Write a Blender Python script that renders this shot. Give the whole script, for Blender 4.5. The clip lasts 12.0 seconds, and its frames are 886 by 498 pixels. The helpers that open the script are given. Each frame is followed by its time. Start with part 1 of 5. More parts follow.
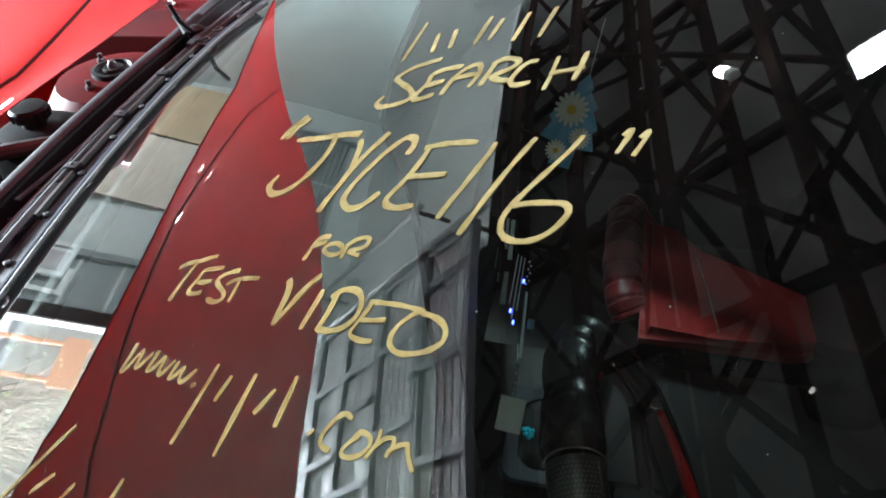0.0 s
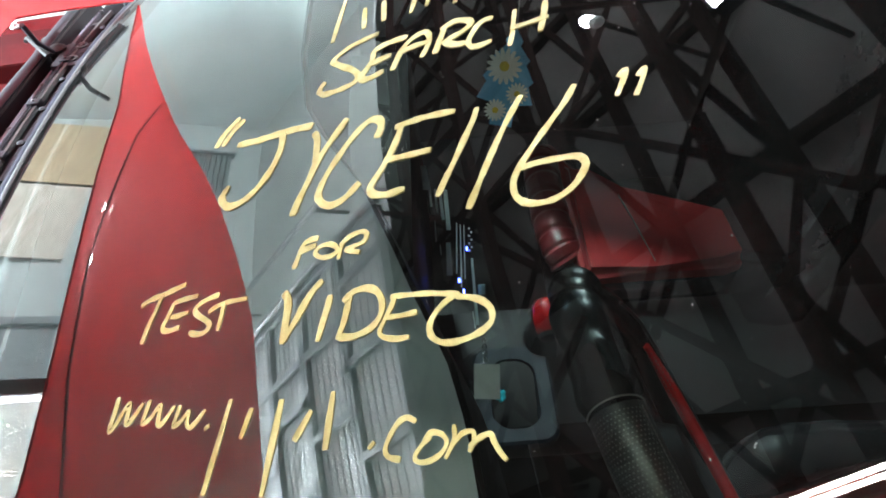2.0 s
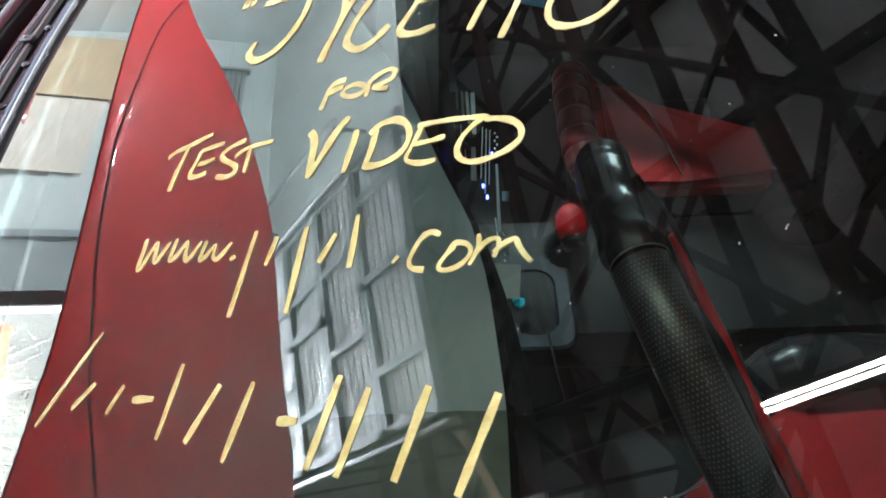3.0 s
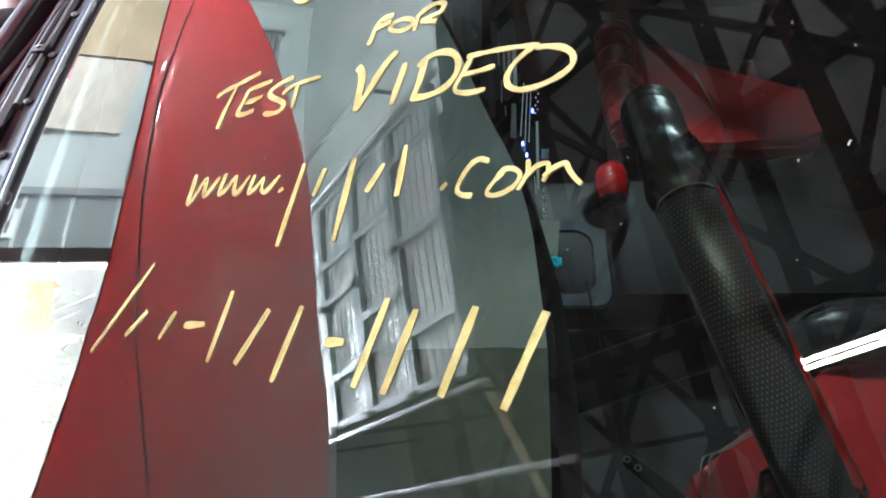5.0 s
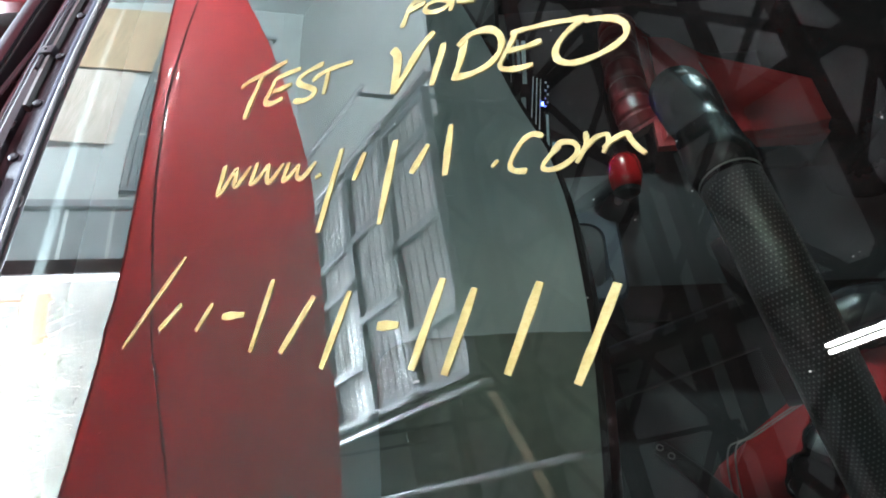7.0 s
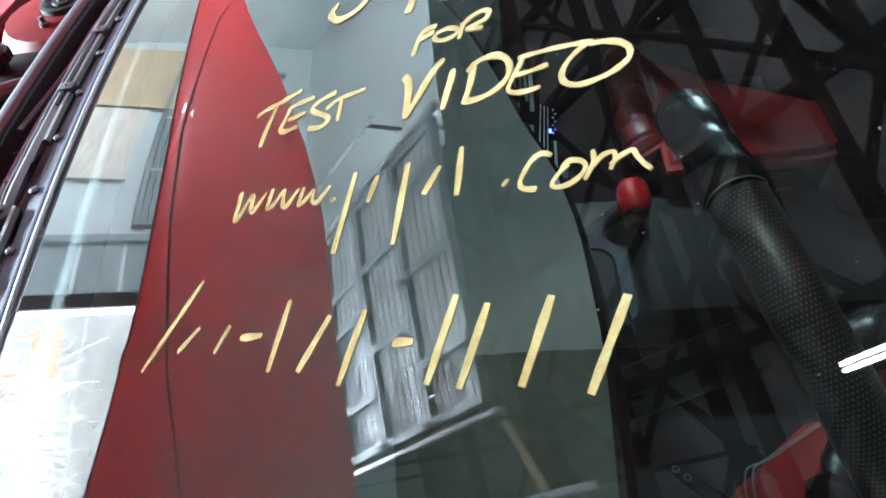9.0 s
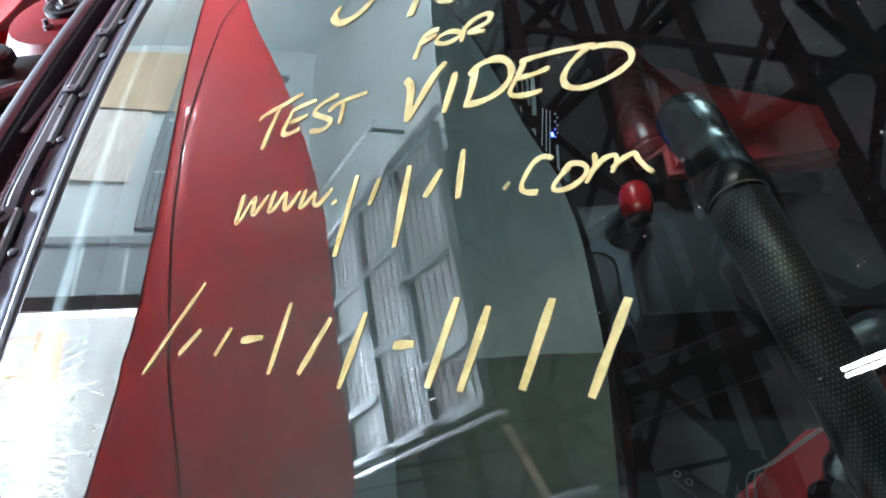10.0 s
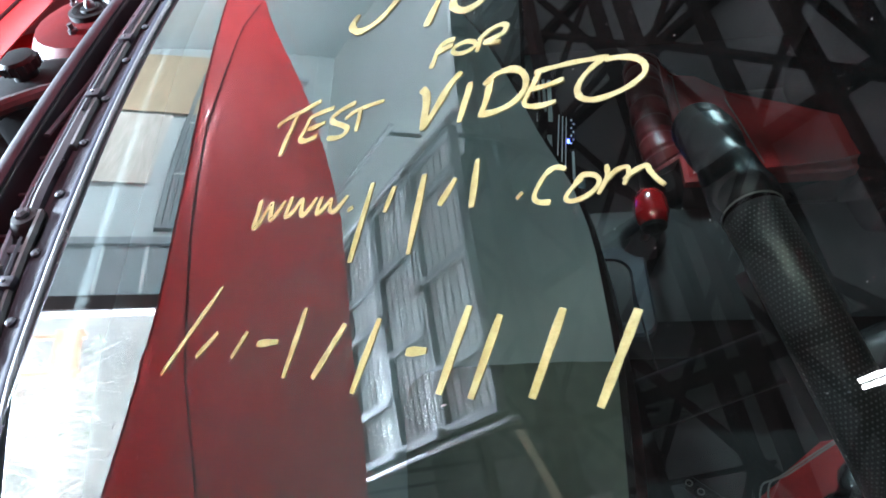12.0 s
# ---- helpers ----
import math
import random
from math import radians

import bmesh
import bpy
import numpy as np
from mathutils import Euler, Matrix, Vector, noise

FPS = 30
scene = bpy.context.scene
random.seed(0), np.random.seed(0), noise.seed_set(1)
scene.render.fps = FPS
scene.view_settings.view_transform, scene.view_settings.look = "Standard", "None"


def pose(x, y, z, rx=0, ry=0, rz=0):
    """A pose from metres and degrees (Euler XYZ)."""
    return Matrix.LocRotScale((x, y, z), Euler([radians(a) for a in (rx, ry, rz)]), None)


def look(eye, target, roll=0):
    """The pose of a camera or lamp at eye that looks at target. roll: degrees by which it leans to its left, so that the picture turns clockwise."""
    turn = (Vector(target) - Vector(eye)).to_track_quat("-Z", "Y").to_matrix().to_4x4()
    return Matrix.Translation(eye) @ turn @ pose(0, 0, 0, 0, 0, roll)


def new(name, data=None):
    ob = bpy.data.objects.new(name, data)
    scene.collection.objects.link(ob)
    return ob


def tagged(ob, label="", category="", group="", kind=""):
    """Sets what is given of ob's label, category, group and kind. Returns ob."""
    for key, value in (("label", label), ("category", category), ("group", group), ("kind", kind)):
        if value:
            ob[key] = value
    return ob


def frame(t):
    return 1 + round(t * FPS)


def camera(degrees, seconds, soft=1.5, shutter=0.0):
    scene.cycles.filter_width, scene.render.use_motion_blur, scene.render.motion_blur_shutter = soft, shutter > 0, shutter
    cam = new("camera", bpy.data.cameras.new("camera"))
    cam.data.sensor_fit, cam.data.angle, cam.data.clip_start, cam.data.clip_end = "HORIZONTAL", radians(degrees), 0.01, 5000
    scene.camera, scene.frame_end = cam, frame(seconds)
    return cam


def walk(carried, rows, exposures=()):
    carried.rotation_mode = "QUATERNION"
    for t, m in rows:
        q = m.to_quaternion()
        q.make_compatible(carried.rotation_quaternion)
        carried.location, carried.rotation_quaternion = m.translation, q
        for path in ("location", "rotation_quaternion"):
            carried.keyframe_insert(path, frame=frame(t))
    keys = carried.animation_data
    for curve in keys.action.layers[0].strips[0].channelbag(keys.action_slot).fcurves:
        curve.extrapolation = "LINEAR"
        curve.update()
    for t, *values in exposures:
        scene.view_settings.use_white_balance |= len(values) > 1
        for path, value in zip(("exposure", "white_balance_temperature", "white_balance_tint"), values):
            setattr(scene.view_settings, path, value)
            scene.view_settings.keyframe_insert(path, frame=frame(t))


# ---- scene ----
cam = camera(65.8, 12.0, 1.8)
PATH = [
    (0, (0.6232, -0.3248, 1.5050), (0.4543, 0.4191, 0.8584), -1.30),
    (0.5, (0.5568, -0.2887, 1.5066), (0.3995, 0.4415, 0.8417), -11.01),
    (1, (0.5474, -0.2921, 1.5035), (0.4558, 0.4566, 0.8470), -9.85),
    (1.5, (0.5554, -0.3024, 1.4965), (0.5235, 0.4348, 0.8215), -5.84),
    (2, (0.5502, -0.3148, 1.4957), (0.5332, 0.4197, 0.8174), -5.12),
    (2.5, (0.5397, -0.3388, 1.4690), (0.5131, 0.3884, 0.7830), -4.80),
    (3, (0.5433, -0.3601, 1.4465), (0.4911, 0.3193, 0.7146), -5.28),
    (3.5, (0.5437, -0.3757, 1.4405), (0.4692, 0.2710, 0.6814), -6.61),
    (5.5, (0.5311, -0.3813, 1.4319), (0.4291, 0.2658, 0.6763), -7.39),
    (6, (0.5274, -0.3868, 1.4304), (0.4304, 0.2619, 0.6756), -7.55),
    (6.5, (0.5199, -0.3844, 1.4273), (0.4280, 0.2657, 0.6730), -8.21),
    (7, (0.5038, -0.3846, 1.4216), (0.4122, 0.2668, 0.6684), -8.18),
    (9, (0.5028, -0.3956, 1.4238), (0.3987, 0.2887, 0.7021), -9.47),
    (9.5, (0.5025, -0.3953, 1.4202), (0.3944, 0.2925, 0.7024), -9.28),
    (10, (0.5033, -0.3958, 1.4234), (0.3964, 0.2922, 0.7056), -9.39),
    (10.5, (0.5045, -0.3978, 1.4250), (0.3922, 0.2914, 0.7092), -9.75),
    (11, (0.5046, -0.3999, 1.4271), (0.3877, 0.2909, 0.7136), -10.07),
    (11.5, (0.5050, -0.4011, 1.4259), (0.3819, 0.2905, 0.7142), -10.30),
    (12, (0.5053, -0.3973, 1.4287), (0.3760, 0.2931, 0.7169), -9.98),
]
walk(cam, [(t, look(eye, target, roll)) for t, eye, target, roll in PATH],
     exposures=[(0.0, 3.2, 6500, 10), (0.25, 3.5, 6500, 10), (0.6, 3.8, 6500, 10), (1.0, 3.85, 6500, 10), (1.5, 3.75, 6500, 10), (2.1, 4.05, 6450, 10), (5.5, 4.25, 6350, 10), (7.0, 4.3, 6250, 10), (9.0, 4.15, 5950, 10), (12.0, 4.15, 5900, 10)])

# ---- light ----
scene.view_settings.exposure = 4.1
world = bpy.data.worlds.new("sky")
scene.world = world
world.use_nodes = True
wn = world.node_tree.nodes
sky = wn.new("ShaderNodeTexSky")
sky.sky_type, sky.sun_disc = "NISHITA", False
sky.sun_elevation, sky.sun_rotation = radians(42), radians(151)
wn["Background"].inputs["Strength"].default_value = 0.06
world.node_tree.links.new(sky.outputs[0], wn["Background"].inputs["Color"])

sun = new("sun", bpy.data.lights.new("sun", "SUN"))
sun.data.energy, sun.data.angle, sun.data.color = 0.8, radians(10), (1.0, 0.95, 0.88)
sun.matrix_world = look((14, -25, 26), (0, 0, 0))


# daylight of the open doorway, from the bright sky over the yard
door_sky = new("doorway_daylight", bpy.data.lights.new("doorway_daylight", "AREA"))
door_sky.data.shape, door_sky.data.size, door_sky.data.size_y = "RECTANGLE", 4.0, 1.4
door_sky.data.energy, door_sky.data.color = 2500.0, (0.80, 0.92, 1.0)
door_sky.matrix_world = look((-11.0, 1.35, 2.65), (0, 1.35, 1.9))

# added fill by the made-up side opening, aimed at the leaning boards
side_fill = new("side_fill_light", bpy.data.lights.new("side_fill_light", "AREA"))
side_fill.data.shape, side_fill.data.size, side_fill.data.size_y = "RECTANGLE", 2.4, 2.4
side_fill.data.energy, side_fill.data.color = 75.0, (0.88, 0.95, 1.0)
side_fill.matrix_world = look((2.6, 6.6, 1.5), (-5.6, 4.9, 0.9))


# ---- materials ----
def mat(name, color, rough=0.5, metal=0.0, vary=0.15, scale=8.0, bump=0.0, bump_scale=60.0, coat=0.0, spec=0.5, second=None, stretch=(1, 1, 1), uneven=1.0):
    m = bpy.data.materials.new(name)
    m.use_nodes = True
    nt = m.node_tree
    n, l = nt.nodes, nt.links
    b = n["Principled BSDF"]
    co = n.new("ShaderNodeTexCoord")
    mp = n.new("ShaderNodeMapping")
    mp.inputs["Scale"].default_value = stretch
    l.new(co.outputs["Object"], mp.inputs["Vector"])
    big = n.new("ShaderNodeTexNoise")
    big.inputs["Scale"].default_value, big.inputs["Detail"].default_value = scale, 6
    l.new(mp.outputs[0], big.inputs["Vector"])
    fine = n.new("ShaderNodeTexNoise")
    fine.inputs["Scale"].default_value, fine.inputs["Detail"].default_value = scale * 9, 4
    l.new(mp.outputs[0], fine.inputs["Vector"])
    add = n.new("ShaderNodeMath")
    add.operation = "MULTIPLY_ADD"
    l.new(fine.outputs[0], add.inputs[0])
    add.inputs[1].default_value = 0.4
    l.new(big.outputs[0], add.inputs[2])
    ramp = n.new("ShaderNodeValToRGB")
    l.new(add.outputs[0], ramp.inputs[0])
    c2 = second or tuple(c * (1 + vary) for c in color)
    ramp.color_ramp.elements[0].position, ramp.color_ramp.elements[1].position = 0.45, 0.95
    ramp.color_ramp.elements[0].color = (*[c * (1 - vary) for c in color], 1)
    ramp.color_ramp.elements[1].color = (*c2, 1)
    l.new(ramp.outputs[0], b.inputs["Base Color"])
    rr = n.new("ShaderNodeMapRange")
    rr.inputs["To Min"].default_value, rr.inputs["To Max"].default_value = max(0.0, rough - 0.12 * rough * uneven), min(1.0, rough + 0.2 * rough * uneven)
    l.new(fine.outputs[0], rr.inputs["Value"])
    l.new(rr.outputs[0], b.inputs["Roughness"])
    b.inputs["Metallic"].default_value = metal
    b.inputs["Coat Weight"].default_value = coat
    b.inputs["Coat Roughness"].default_value = 0.03
    b.inputs["Specular IOR Level"].default_value = spec
    if bump:
        t = n.new("ShaderNodeTexNoise")
        t.inputs["Scale"].default_value, t.inputs["Detail"].default_value = bump_scale, 5
        l.new(mp.outputs[0], t.inputs["Vector"])
        bn = n.new("ShaderNodeBump")
        bn.inputs["Strength"].default_value, bn.inputs["Distance"].default_value = bump, 0.01
        l.new(t.outputs[0], bn.inputs["Height"])
        l.new(bn.outputs[0], b.inputs["Normal"])
    return m


def glow(name, color, power):
    m = bpy.data.materials.new(name)
    m.use_nodes = True
    b = m.node_tree.nodes["Principled BSDF"]
    b.inputs["Base Color"].default_value = (0.9, 0.9, 0.9, 1)
    b.inputs["Emission Color"].default_value = (*color, 1)
    b.inputs["Emission Strength"].default_value = power
    return m


def glass_mat(name, tint, dust=0.002):
    m = bpy.data.materials.new(name)
    m.use_nodes = True
    nt = m.node_tree
    n, l = nt.nodes, nt.links
    n.remove(n["Principled BSDF"])
    out = n["Material Output"]
    tr = n.new("ShaderNodeBsdfTransparent")
    tr.inputs[0].default_value = (*tint, 1)
    gl = n.new("ShaderNodeBsdfGlossy")
    gl.inputs["Roughness"].default_value = 0.0
    fr = n.new("ShaderNodeFresnel")
    fr.inputs[0].default_value = 1.52
    mx = n.new("ShaderNodeMixShader")
    two = n.new("ShaderNodeMath")
    two.operation, two.inputs[1].default_value = "ADD", 1.0
    l.new(fr.outputs[0], two.inputs[0])
    ratio = n.new("ShaderNodeMath")
    ratio.operation = "DIVIDE"
    l.new(fr.outputs[0], ratio.inputs[0])
    l.new(two.outputs[0], ratio.inputs[1])
    both = n.new("ShaderNodeMath")
    both.operation, both.inputs[1].default_value = "MULTIPLY", 2.0
    l.new(ratio.outputs[0], both.inputs[0])
    l.new(both.outputs[0], mx.inputs[0])
    l.new(tr.outputs[0], mx.inputs[1])
    l.new(gl.outputs[0], mx.inputs[2])
    df = n.new("ShaderNodeBsdfDiffuse")
    df.inputs[0].default_value = (0.7, 0.72, 0.7, 1)
    co = n.new("ShaderNodeTexCoord")
    nz = n.new("ShaderNodeTexNoise")
    nz.inputs["Scale"].default_value, nz.inputs["Detail"].default_value = 260, 2
    l.new(co.outputs["Object"], nz.inputs["Vector"])
    sp = n.new("ShaderNodeMapRange")
    sp.inputs["From Min"].default_value, sp.inputs["From Max"].default_value = 0.74, 0.78
    sp.inputs["To Min"].default_value, sp.inputs["To Max"].default_value = dust, 0.35
    l.new(nz.outputs[0], sp.inputs["Value"])
    m2 = n.new("ShaderNodeMixShader")
    l.new(sp.outputs[0], m2.inputs[0])
    l.new(mx.outputs[0], m2.inputs[1])
    l.new(df.outputs[0], m2.inputs[2])
    l.new(m2.outputs[0], out.inputs["Surface"])
    return m


RED = mat("red_car_paint", (0.56, 0.012, 0.014), 0.5, vary=0.015, scale=3, coat=1.0, spec=0.14, uneven=0.02)
RED.node_tree.nodes["Principled BSDF"].inputs["Coat IOR"].default_value = 1.65
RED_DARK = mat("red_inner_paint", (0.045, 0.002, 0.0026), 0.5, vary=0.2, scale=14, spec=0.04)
BLACK = mat("black_plastic", (0.007, 0.007, 0.0075), 0.45, vary=0.3, scale=20, bump=0.05, bump_scale=300, spec=0.07)
COWLM = mat("aged_black_plastic", (0.012, 0.012, 0.016), 0.6, vary=0.35, scale=18, bump=0.04, bump_scale=220, spec=0.14)
# sheen along the black plastic edges, put in as a paler blue colour
SHEEN = mat("blue_black_edge_sheen", (0.045, 0.048, 0.062), 0.4, vary=0.3, scale=25, spec=0.35)
SEALM = mat("dull_blue_black_seal", (0.012, 0.013, 0.022), 0.7, vary=0.3, scale=25, spec=0.1)
SATIN = mat("satin_black_metal", (0.02, 0.02, 0.024), 0.28, vary=0.2, scale=20)
RUBBER = mat("black_rubber", (0.014, 0.014, 0.014), 0.65, vary=0.3, scale=25, bump=0.1, bump_scale=200)
DASH = mat("grey_soft_dash", (0.32, 0.375, 0.42), 0.42, vary=0.08, scale=9, bump=0.02, bump_scale=420, second=(0.385, 0.45, 0.50), spec=0.6, stretch=(1, 0.7, 1))
# shade on the driver's end of the dash, put into a darker colour
DASH_SHADE = mat("dash_shade_tone", (0.135, 0.156, 0.138), 0.5, vary=0.3, scale=12, bump=0.03, bump_scale=420, spec=0.3)
LEATHER = mat("black_leather", (0.008, 0.008, 0.009), 0.25, vary=0.25, scale=15, spec=0.2, uneven=0.3)
PERF = mat("perforated_black_leather", (0.009, 0.009, 0.010), 0.34, vary=0.2, scale=15, spec=0.6, uneven=0.2)
LEATHER_RED = mat("red_leather", (0.18, 0.008, 0.009), 0.42, vary=0.25, scale=10, bump=0.03, bump_scale=60, spec=0.12)
MAROON = mat("wrinkled_maroon_leather", (0.13, 0.011, 0.013), 0.32, vary=0.3, scale=14, bump=0.03, bump_scale=60, spec=0.35)
RED_INLAY = mat("bright_red_leather", (0.55, 0.012, 0.014), 0.45, vary=0.15, scale=20, spec=0.25)
THREAD = mat("grey_thread", (0.12, 0.115, 0.11), 0.8)
DOT = mat("pale_perforation", (0.15, 0.152, 0.152), 0.5)
CHROME = mat("bright_metal", (0.7, 0.7, 0.72), 0.18, metal=1.0, vary=0.05)
ALU = mat("bare_aluminium", (0.42, 0.42, 0.42), 0.5, metal=0.3, vary=0.2, scale=12)
YELLOW = mat("yellow_paint_marker", (0.35, 0.283, 0.078), 0.6, vary=0.2, scale=90, second=(0.47, 0.415, 0.19))
SPOT = mat("dried_water_mark", (0.16, 0.15, 0.15), 0.8)
GLASS = glass_mat("windshield_glass", (0.80, 0.86, 0.84))
SIDEGLASS = glass_mat("tinted_side_glass", (0.50, 0.54, 0.53))
INNER = bpy.data.materials.new("inner_glass_face")
INNER.use_nodes = True
INNER.node_tree.nodes.remove(INNER.node_tree.nodes["Principled BSDF"])
clear = INNER.node_tree.nodes.new("ShaderNodeBsdfTransparent")
clear.inputs[0].default_value = (0.86, 0.92, 0.90, 1)
INNER.node_tree.links.new(clear.outputs[0], INNER.node_tree.nodes["Material Output"].inputs["Surface"])
STEEL = mat("rusty_primed_steel", (0.024, 0.013, 0.0115), 0.85, vary=0.4, scale=6, spec=0.04)
ROOFM = mat("grey_roof_sheet", (0.19, 0.184, 0.176), 0.6, vary=0.25, scale=2)
WALLM = mat("grey_green_wall_sheet", (0.60, 0.67, 0.65), 0.55, vary=0.1, scale=2)
WALLGREY = mat("dull_grey_green_steel", (0.24, 0.28, 0.28), 0.5, vary=0.2, scale=3)
WHITEM = mat("white_wall_paint", (0.78, 0.85, 0.84), 0.6, vary=0.08, scale=2)
LINING = mat("grey_white_lining_board", (0.78, 0.84, 0.82), 0.6, vary=0.12, scale=1.5)
DOORM = mat("grey_door_steel", (0.48, 0.485, 0.49), 0.45, vary=0.12, scale=3)
DOORRAIL = mat("dull_grey_door_frame_steel", (0.10, 0.103, 0.107), 0.6, vary=0.15, scale=5)
FLOORM = mat("stained_concrete", (0.25, 0.246, 0.235), 0.75, vary=0.35, scale=1.5, bump=0.2, bump_scale=40)
PLY = mat("pale_plywood", (0.80, 0.73, 0.60), 0.7, vary=0.3, scale=4, second=(0.86, 0.80, 0.70), stretch=(1, 1, 5))
CARD = mat("tan_board", (0.60, 0.47, 0.30), 0.75, vary=0.15, scale=3, stretch=(1, 1, 5))
WOOD = mat("raw_lumber", (0.5, 0.38, 0.24), 0.7, vary=0.2, scale=6, stretch=(8, 1, 8))
SNOW = mat("pale_gravel_ground", (0.36, 0.355, 0.34), 0.9, vary=0.2, scale=3, bump=0.4, bump_scale=12)
DRYGRASS = mat("pale_dry_grass", (0.46, 0.44, 0.37), 0.9, vary=0.25, scale=2.5, second=(0.52, 0.51, 0.46), bump=0.5, bump_scale=9)
TWIG = mat("dry_twig", (0.20, 0.165, 0.14), 0.9)
LEAF = mat("dull_green_leaf", (0.09, 0.13, 0.045), 0.7, vary=0.4, scale=3)
FENCE = mat("weathered_tan_board", (0.30, 0.135, 0.08), 0.8, vary=0.2, scale=5, stretch=(1, 5, 1))
TUBE = glow("lit_tube", (1.0, 0.94, 0.80), 7.0)
LEDM = glow("lit_lamp_lens", (0.90, 0.96, 1.0), 200)
BULBM = glow("lit_bulb_glass", (0.90, 0.96, 1.0), 14)
# vent slats made paler to carry the light the windshield throws on them
FINM = mat("lit_vent_slat", (0.42, 0.50, 0.52), 0.3, vary=0.3, scale=40, spec=0.5)
DASHGLASS = mat("blue_grey_gloss", (0.14, 0.22, 0.25), 0.2, vary=0.2)
BEZEL = mat("slate_blue_plastic", (0.005, 0.0085, 0.014), 0.55, vary=0.25, scale=20, spec=0.12)
WHITECARD = mat("grey_white_card", (0.22, 0.217, 0.20), 0.6)
SKYBLUE = mat("sky_blue_card", (0.12, 0.42, 0.75), 0.5, vary=0.2, scale=60)
PETAL = mat("white_petal_print", (0.82, 0.84, 0.82), 0.55)
EYE_YELLOW = mat("yellow_flower_eye", (0.75, 0.55, 0.04), 0.55)
TURQ = mat("turquoise_bead", (0.02, 0.35, 0.45), 0.1)
BLUE = glow("blue_indicator", (0.05, 0.08, 1.0), 2.0)
# pale colour in place of the reflections on the chrome trim edges
TRIM_GLINT = mat("painted_trim_glint", (0.8, 0.82, 0.84), 0.35)


# ---- building helpers ----
# the car stands rolled about its length; LAY is the turn given to each mesh
ROLL = Matrix.Translation((0, 0, 1.18)) @ Matrix.Rotation(radians(10.5), 4, "X") @ Matrix.Translation((0, 0, -1.18))
STILL = Matrix.Identity(4)
LAY = STILL


def mesh_from(bm, name, smooth=True):
    bmesh.ops.recalc_face_normals(bm, faces=bm.faces)
    me = bpy.data.meshes.new(name)
    bm.to_mesh(me)
    bm.free()
    if smooth:
        me.polygons.foreach_set("use_smooth", [True] * len(me.polygons))
        me.set_sharp_from_angle(angle=radians(35))
    return me


def part(name, bm, material, parent=None, label="", smooth=True):
    me = mesh_from(bm, name, smooth)
    me.materials.append(material)
    me.transform(LAY)
    ob = new(name, me)
    if parent is not None:
        ob.parent = parent
    return tagged(ob, label) if label else ob


def thing(name, label, category, group="", kind=""):
    return tagged(new(name), label, category, group, kind)


def box(bm, lo, hi, bevel=0.0, turn=None):
    lo, hi = Vector(lo), Vector(hi)
    m = Matrix.Translation((lo + hi) / 2)
    if turn is not None:
        m = m @ turn
    r = bmesh.ops.create_cube(bm, size=1.0, matrix=m @ Matrix.Diagonal((*(hi - lo), 1)))
    if bevel:
        vs = set(r["verts"])
        es = [e for e in bm.edges if e.verts[0] in vs and e.verts[1] in vs]
        bmesh.ops.bevel(bm, geom=es, offset=bevel, segments=2, affect="EDGES", profile=0.6)
    return bm


def smooth_path(points, steps=6, closed=False):
    p = [Vector(q) for q in points]
    if len(p) < 3:
        return p
    out = []
    n = len(p)
    for i in range(n if closed else n - 1):
        a, b, c, d = (p[(i + k) % n] if closed else p[min(max(i + k, 0), n - 1)] for k in (-1, 0, 1, 2))
        for s in range(steps):
            t = s / steps
            out.append(0.5 * (2 * b + (c - a) * t + (2 * a - 5 * b + 4 * c - d) * t * t + (3 * b - a - 3 * c + d) * t ** 3))
    if not closed:
        out.append(p[-1])
    return out


def sweep(bm, path, radius, sides=10, up=(0, 0, 1), flat=1.0, closed=False, cap=True):
    """A bar along path; radius a number or a function of 0..1; flat squeezes it along up."""
    p = [Vector(q) for q in path]
    n, rings = len(p), []
    for i, q in enumerate(p):
        d = (p[(i + 1) % n] - p[i - 1]) if closed else (p[min(i + 1, n - 1)] - p[max(i - 1, 0)])
        d.normalize()
        side = d.cross(Vector(up))
        if side.length < 1e-4:
            side = d.cross(Vector((1, 0, 0)))
        side.normalize()
        top = side.cross(d)
        r = radius(i / max(1, n - 1)) if callable(radius) else radius
        rings.append([bm.verts.new(q + side * (r * math.cos(a)) + top * (r * flat * math.sin(a))) for a in (2 * math.pi * k / sides for k in range(sides))])
    for i in range(n if closed else n - 1):
        a, b = rings[i], rings[(i + 1) % n]
        for k in range(sides):
            bm.faces.new((a[k], a[(k + 1) % sides], b[(k + 1) % sides], b[k]))
    if cap and not closed:
        bm.faces.new(rings[0][::-1])
        bm.faces.new(rings[-1])
    return bm


def sheet(bm, f, us, vs, thick):
    """A plate over f(u, v), which gives a place and a normal, with its thickness away from the normal."""
    top = [[bm.verts.new(f(u, v)[0]) for v in vs] for u in us]
    bot = [[bm.verts.new(f(u, v)[0] - thick * f(u, v)[1]) for v in vs] for u in us]
    a, b = len(us), len(vs)
    for i in range(a - 1):
        for j in range(b - 1):
            bm.faces.new((top[i][j], top[i + 1][j], top[i + 1][j + 1], top[i][j + 1]))
            bm.faces.new((bot[i][j], bot[i][j + 1], bot[i + 1][j + 1], bot[i + 1][j]))
    rim = [(i, 0) for i in range(a)] + [(a - 1, j) for j in range(1, b)] + [(i, b - 1) for i in range(a - 2, -1, -1)] + [(0, j) for j in range(b - 2, 0, -1)]
    for (i, j), (k, m) in zip(rim, rim[1:] + rim[:1]):
        bm.faces.new((top[i][j], bot[i][j], bot[k][m], top[k][m]))
    return bm


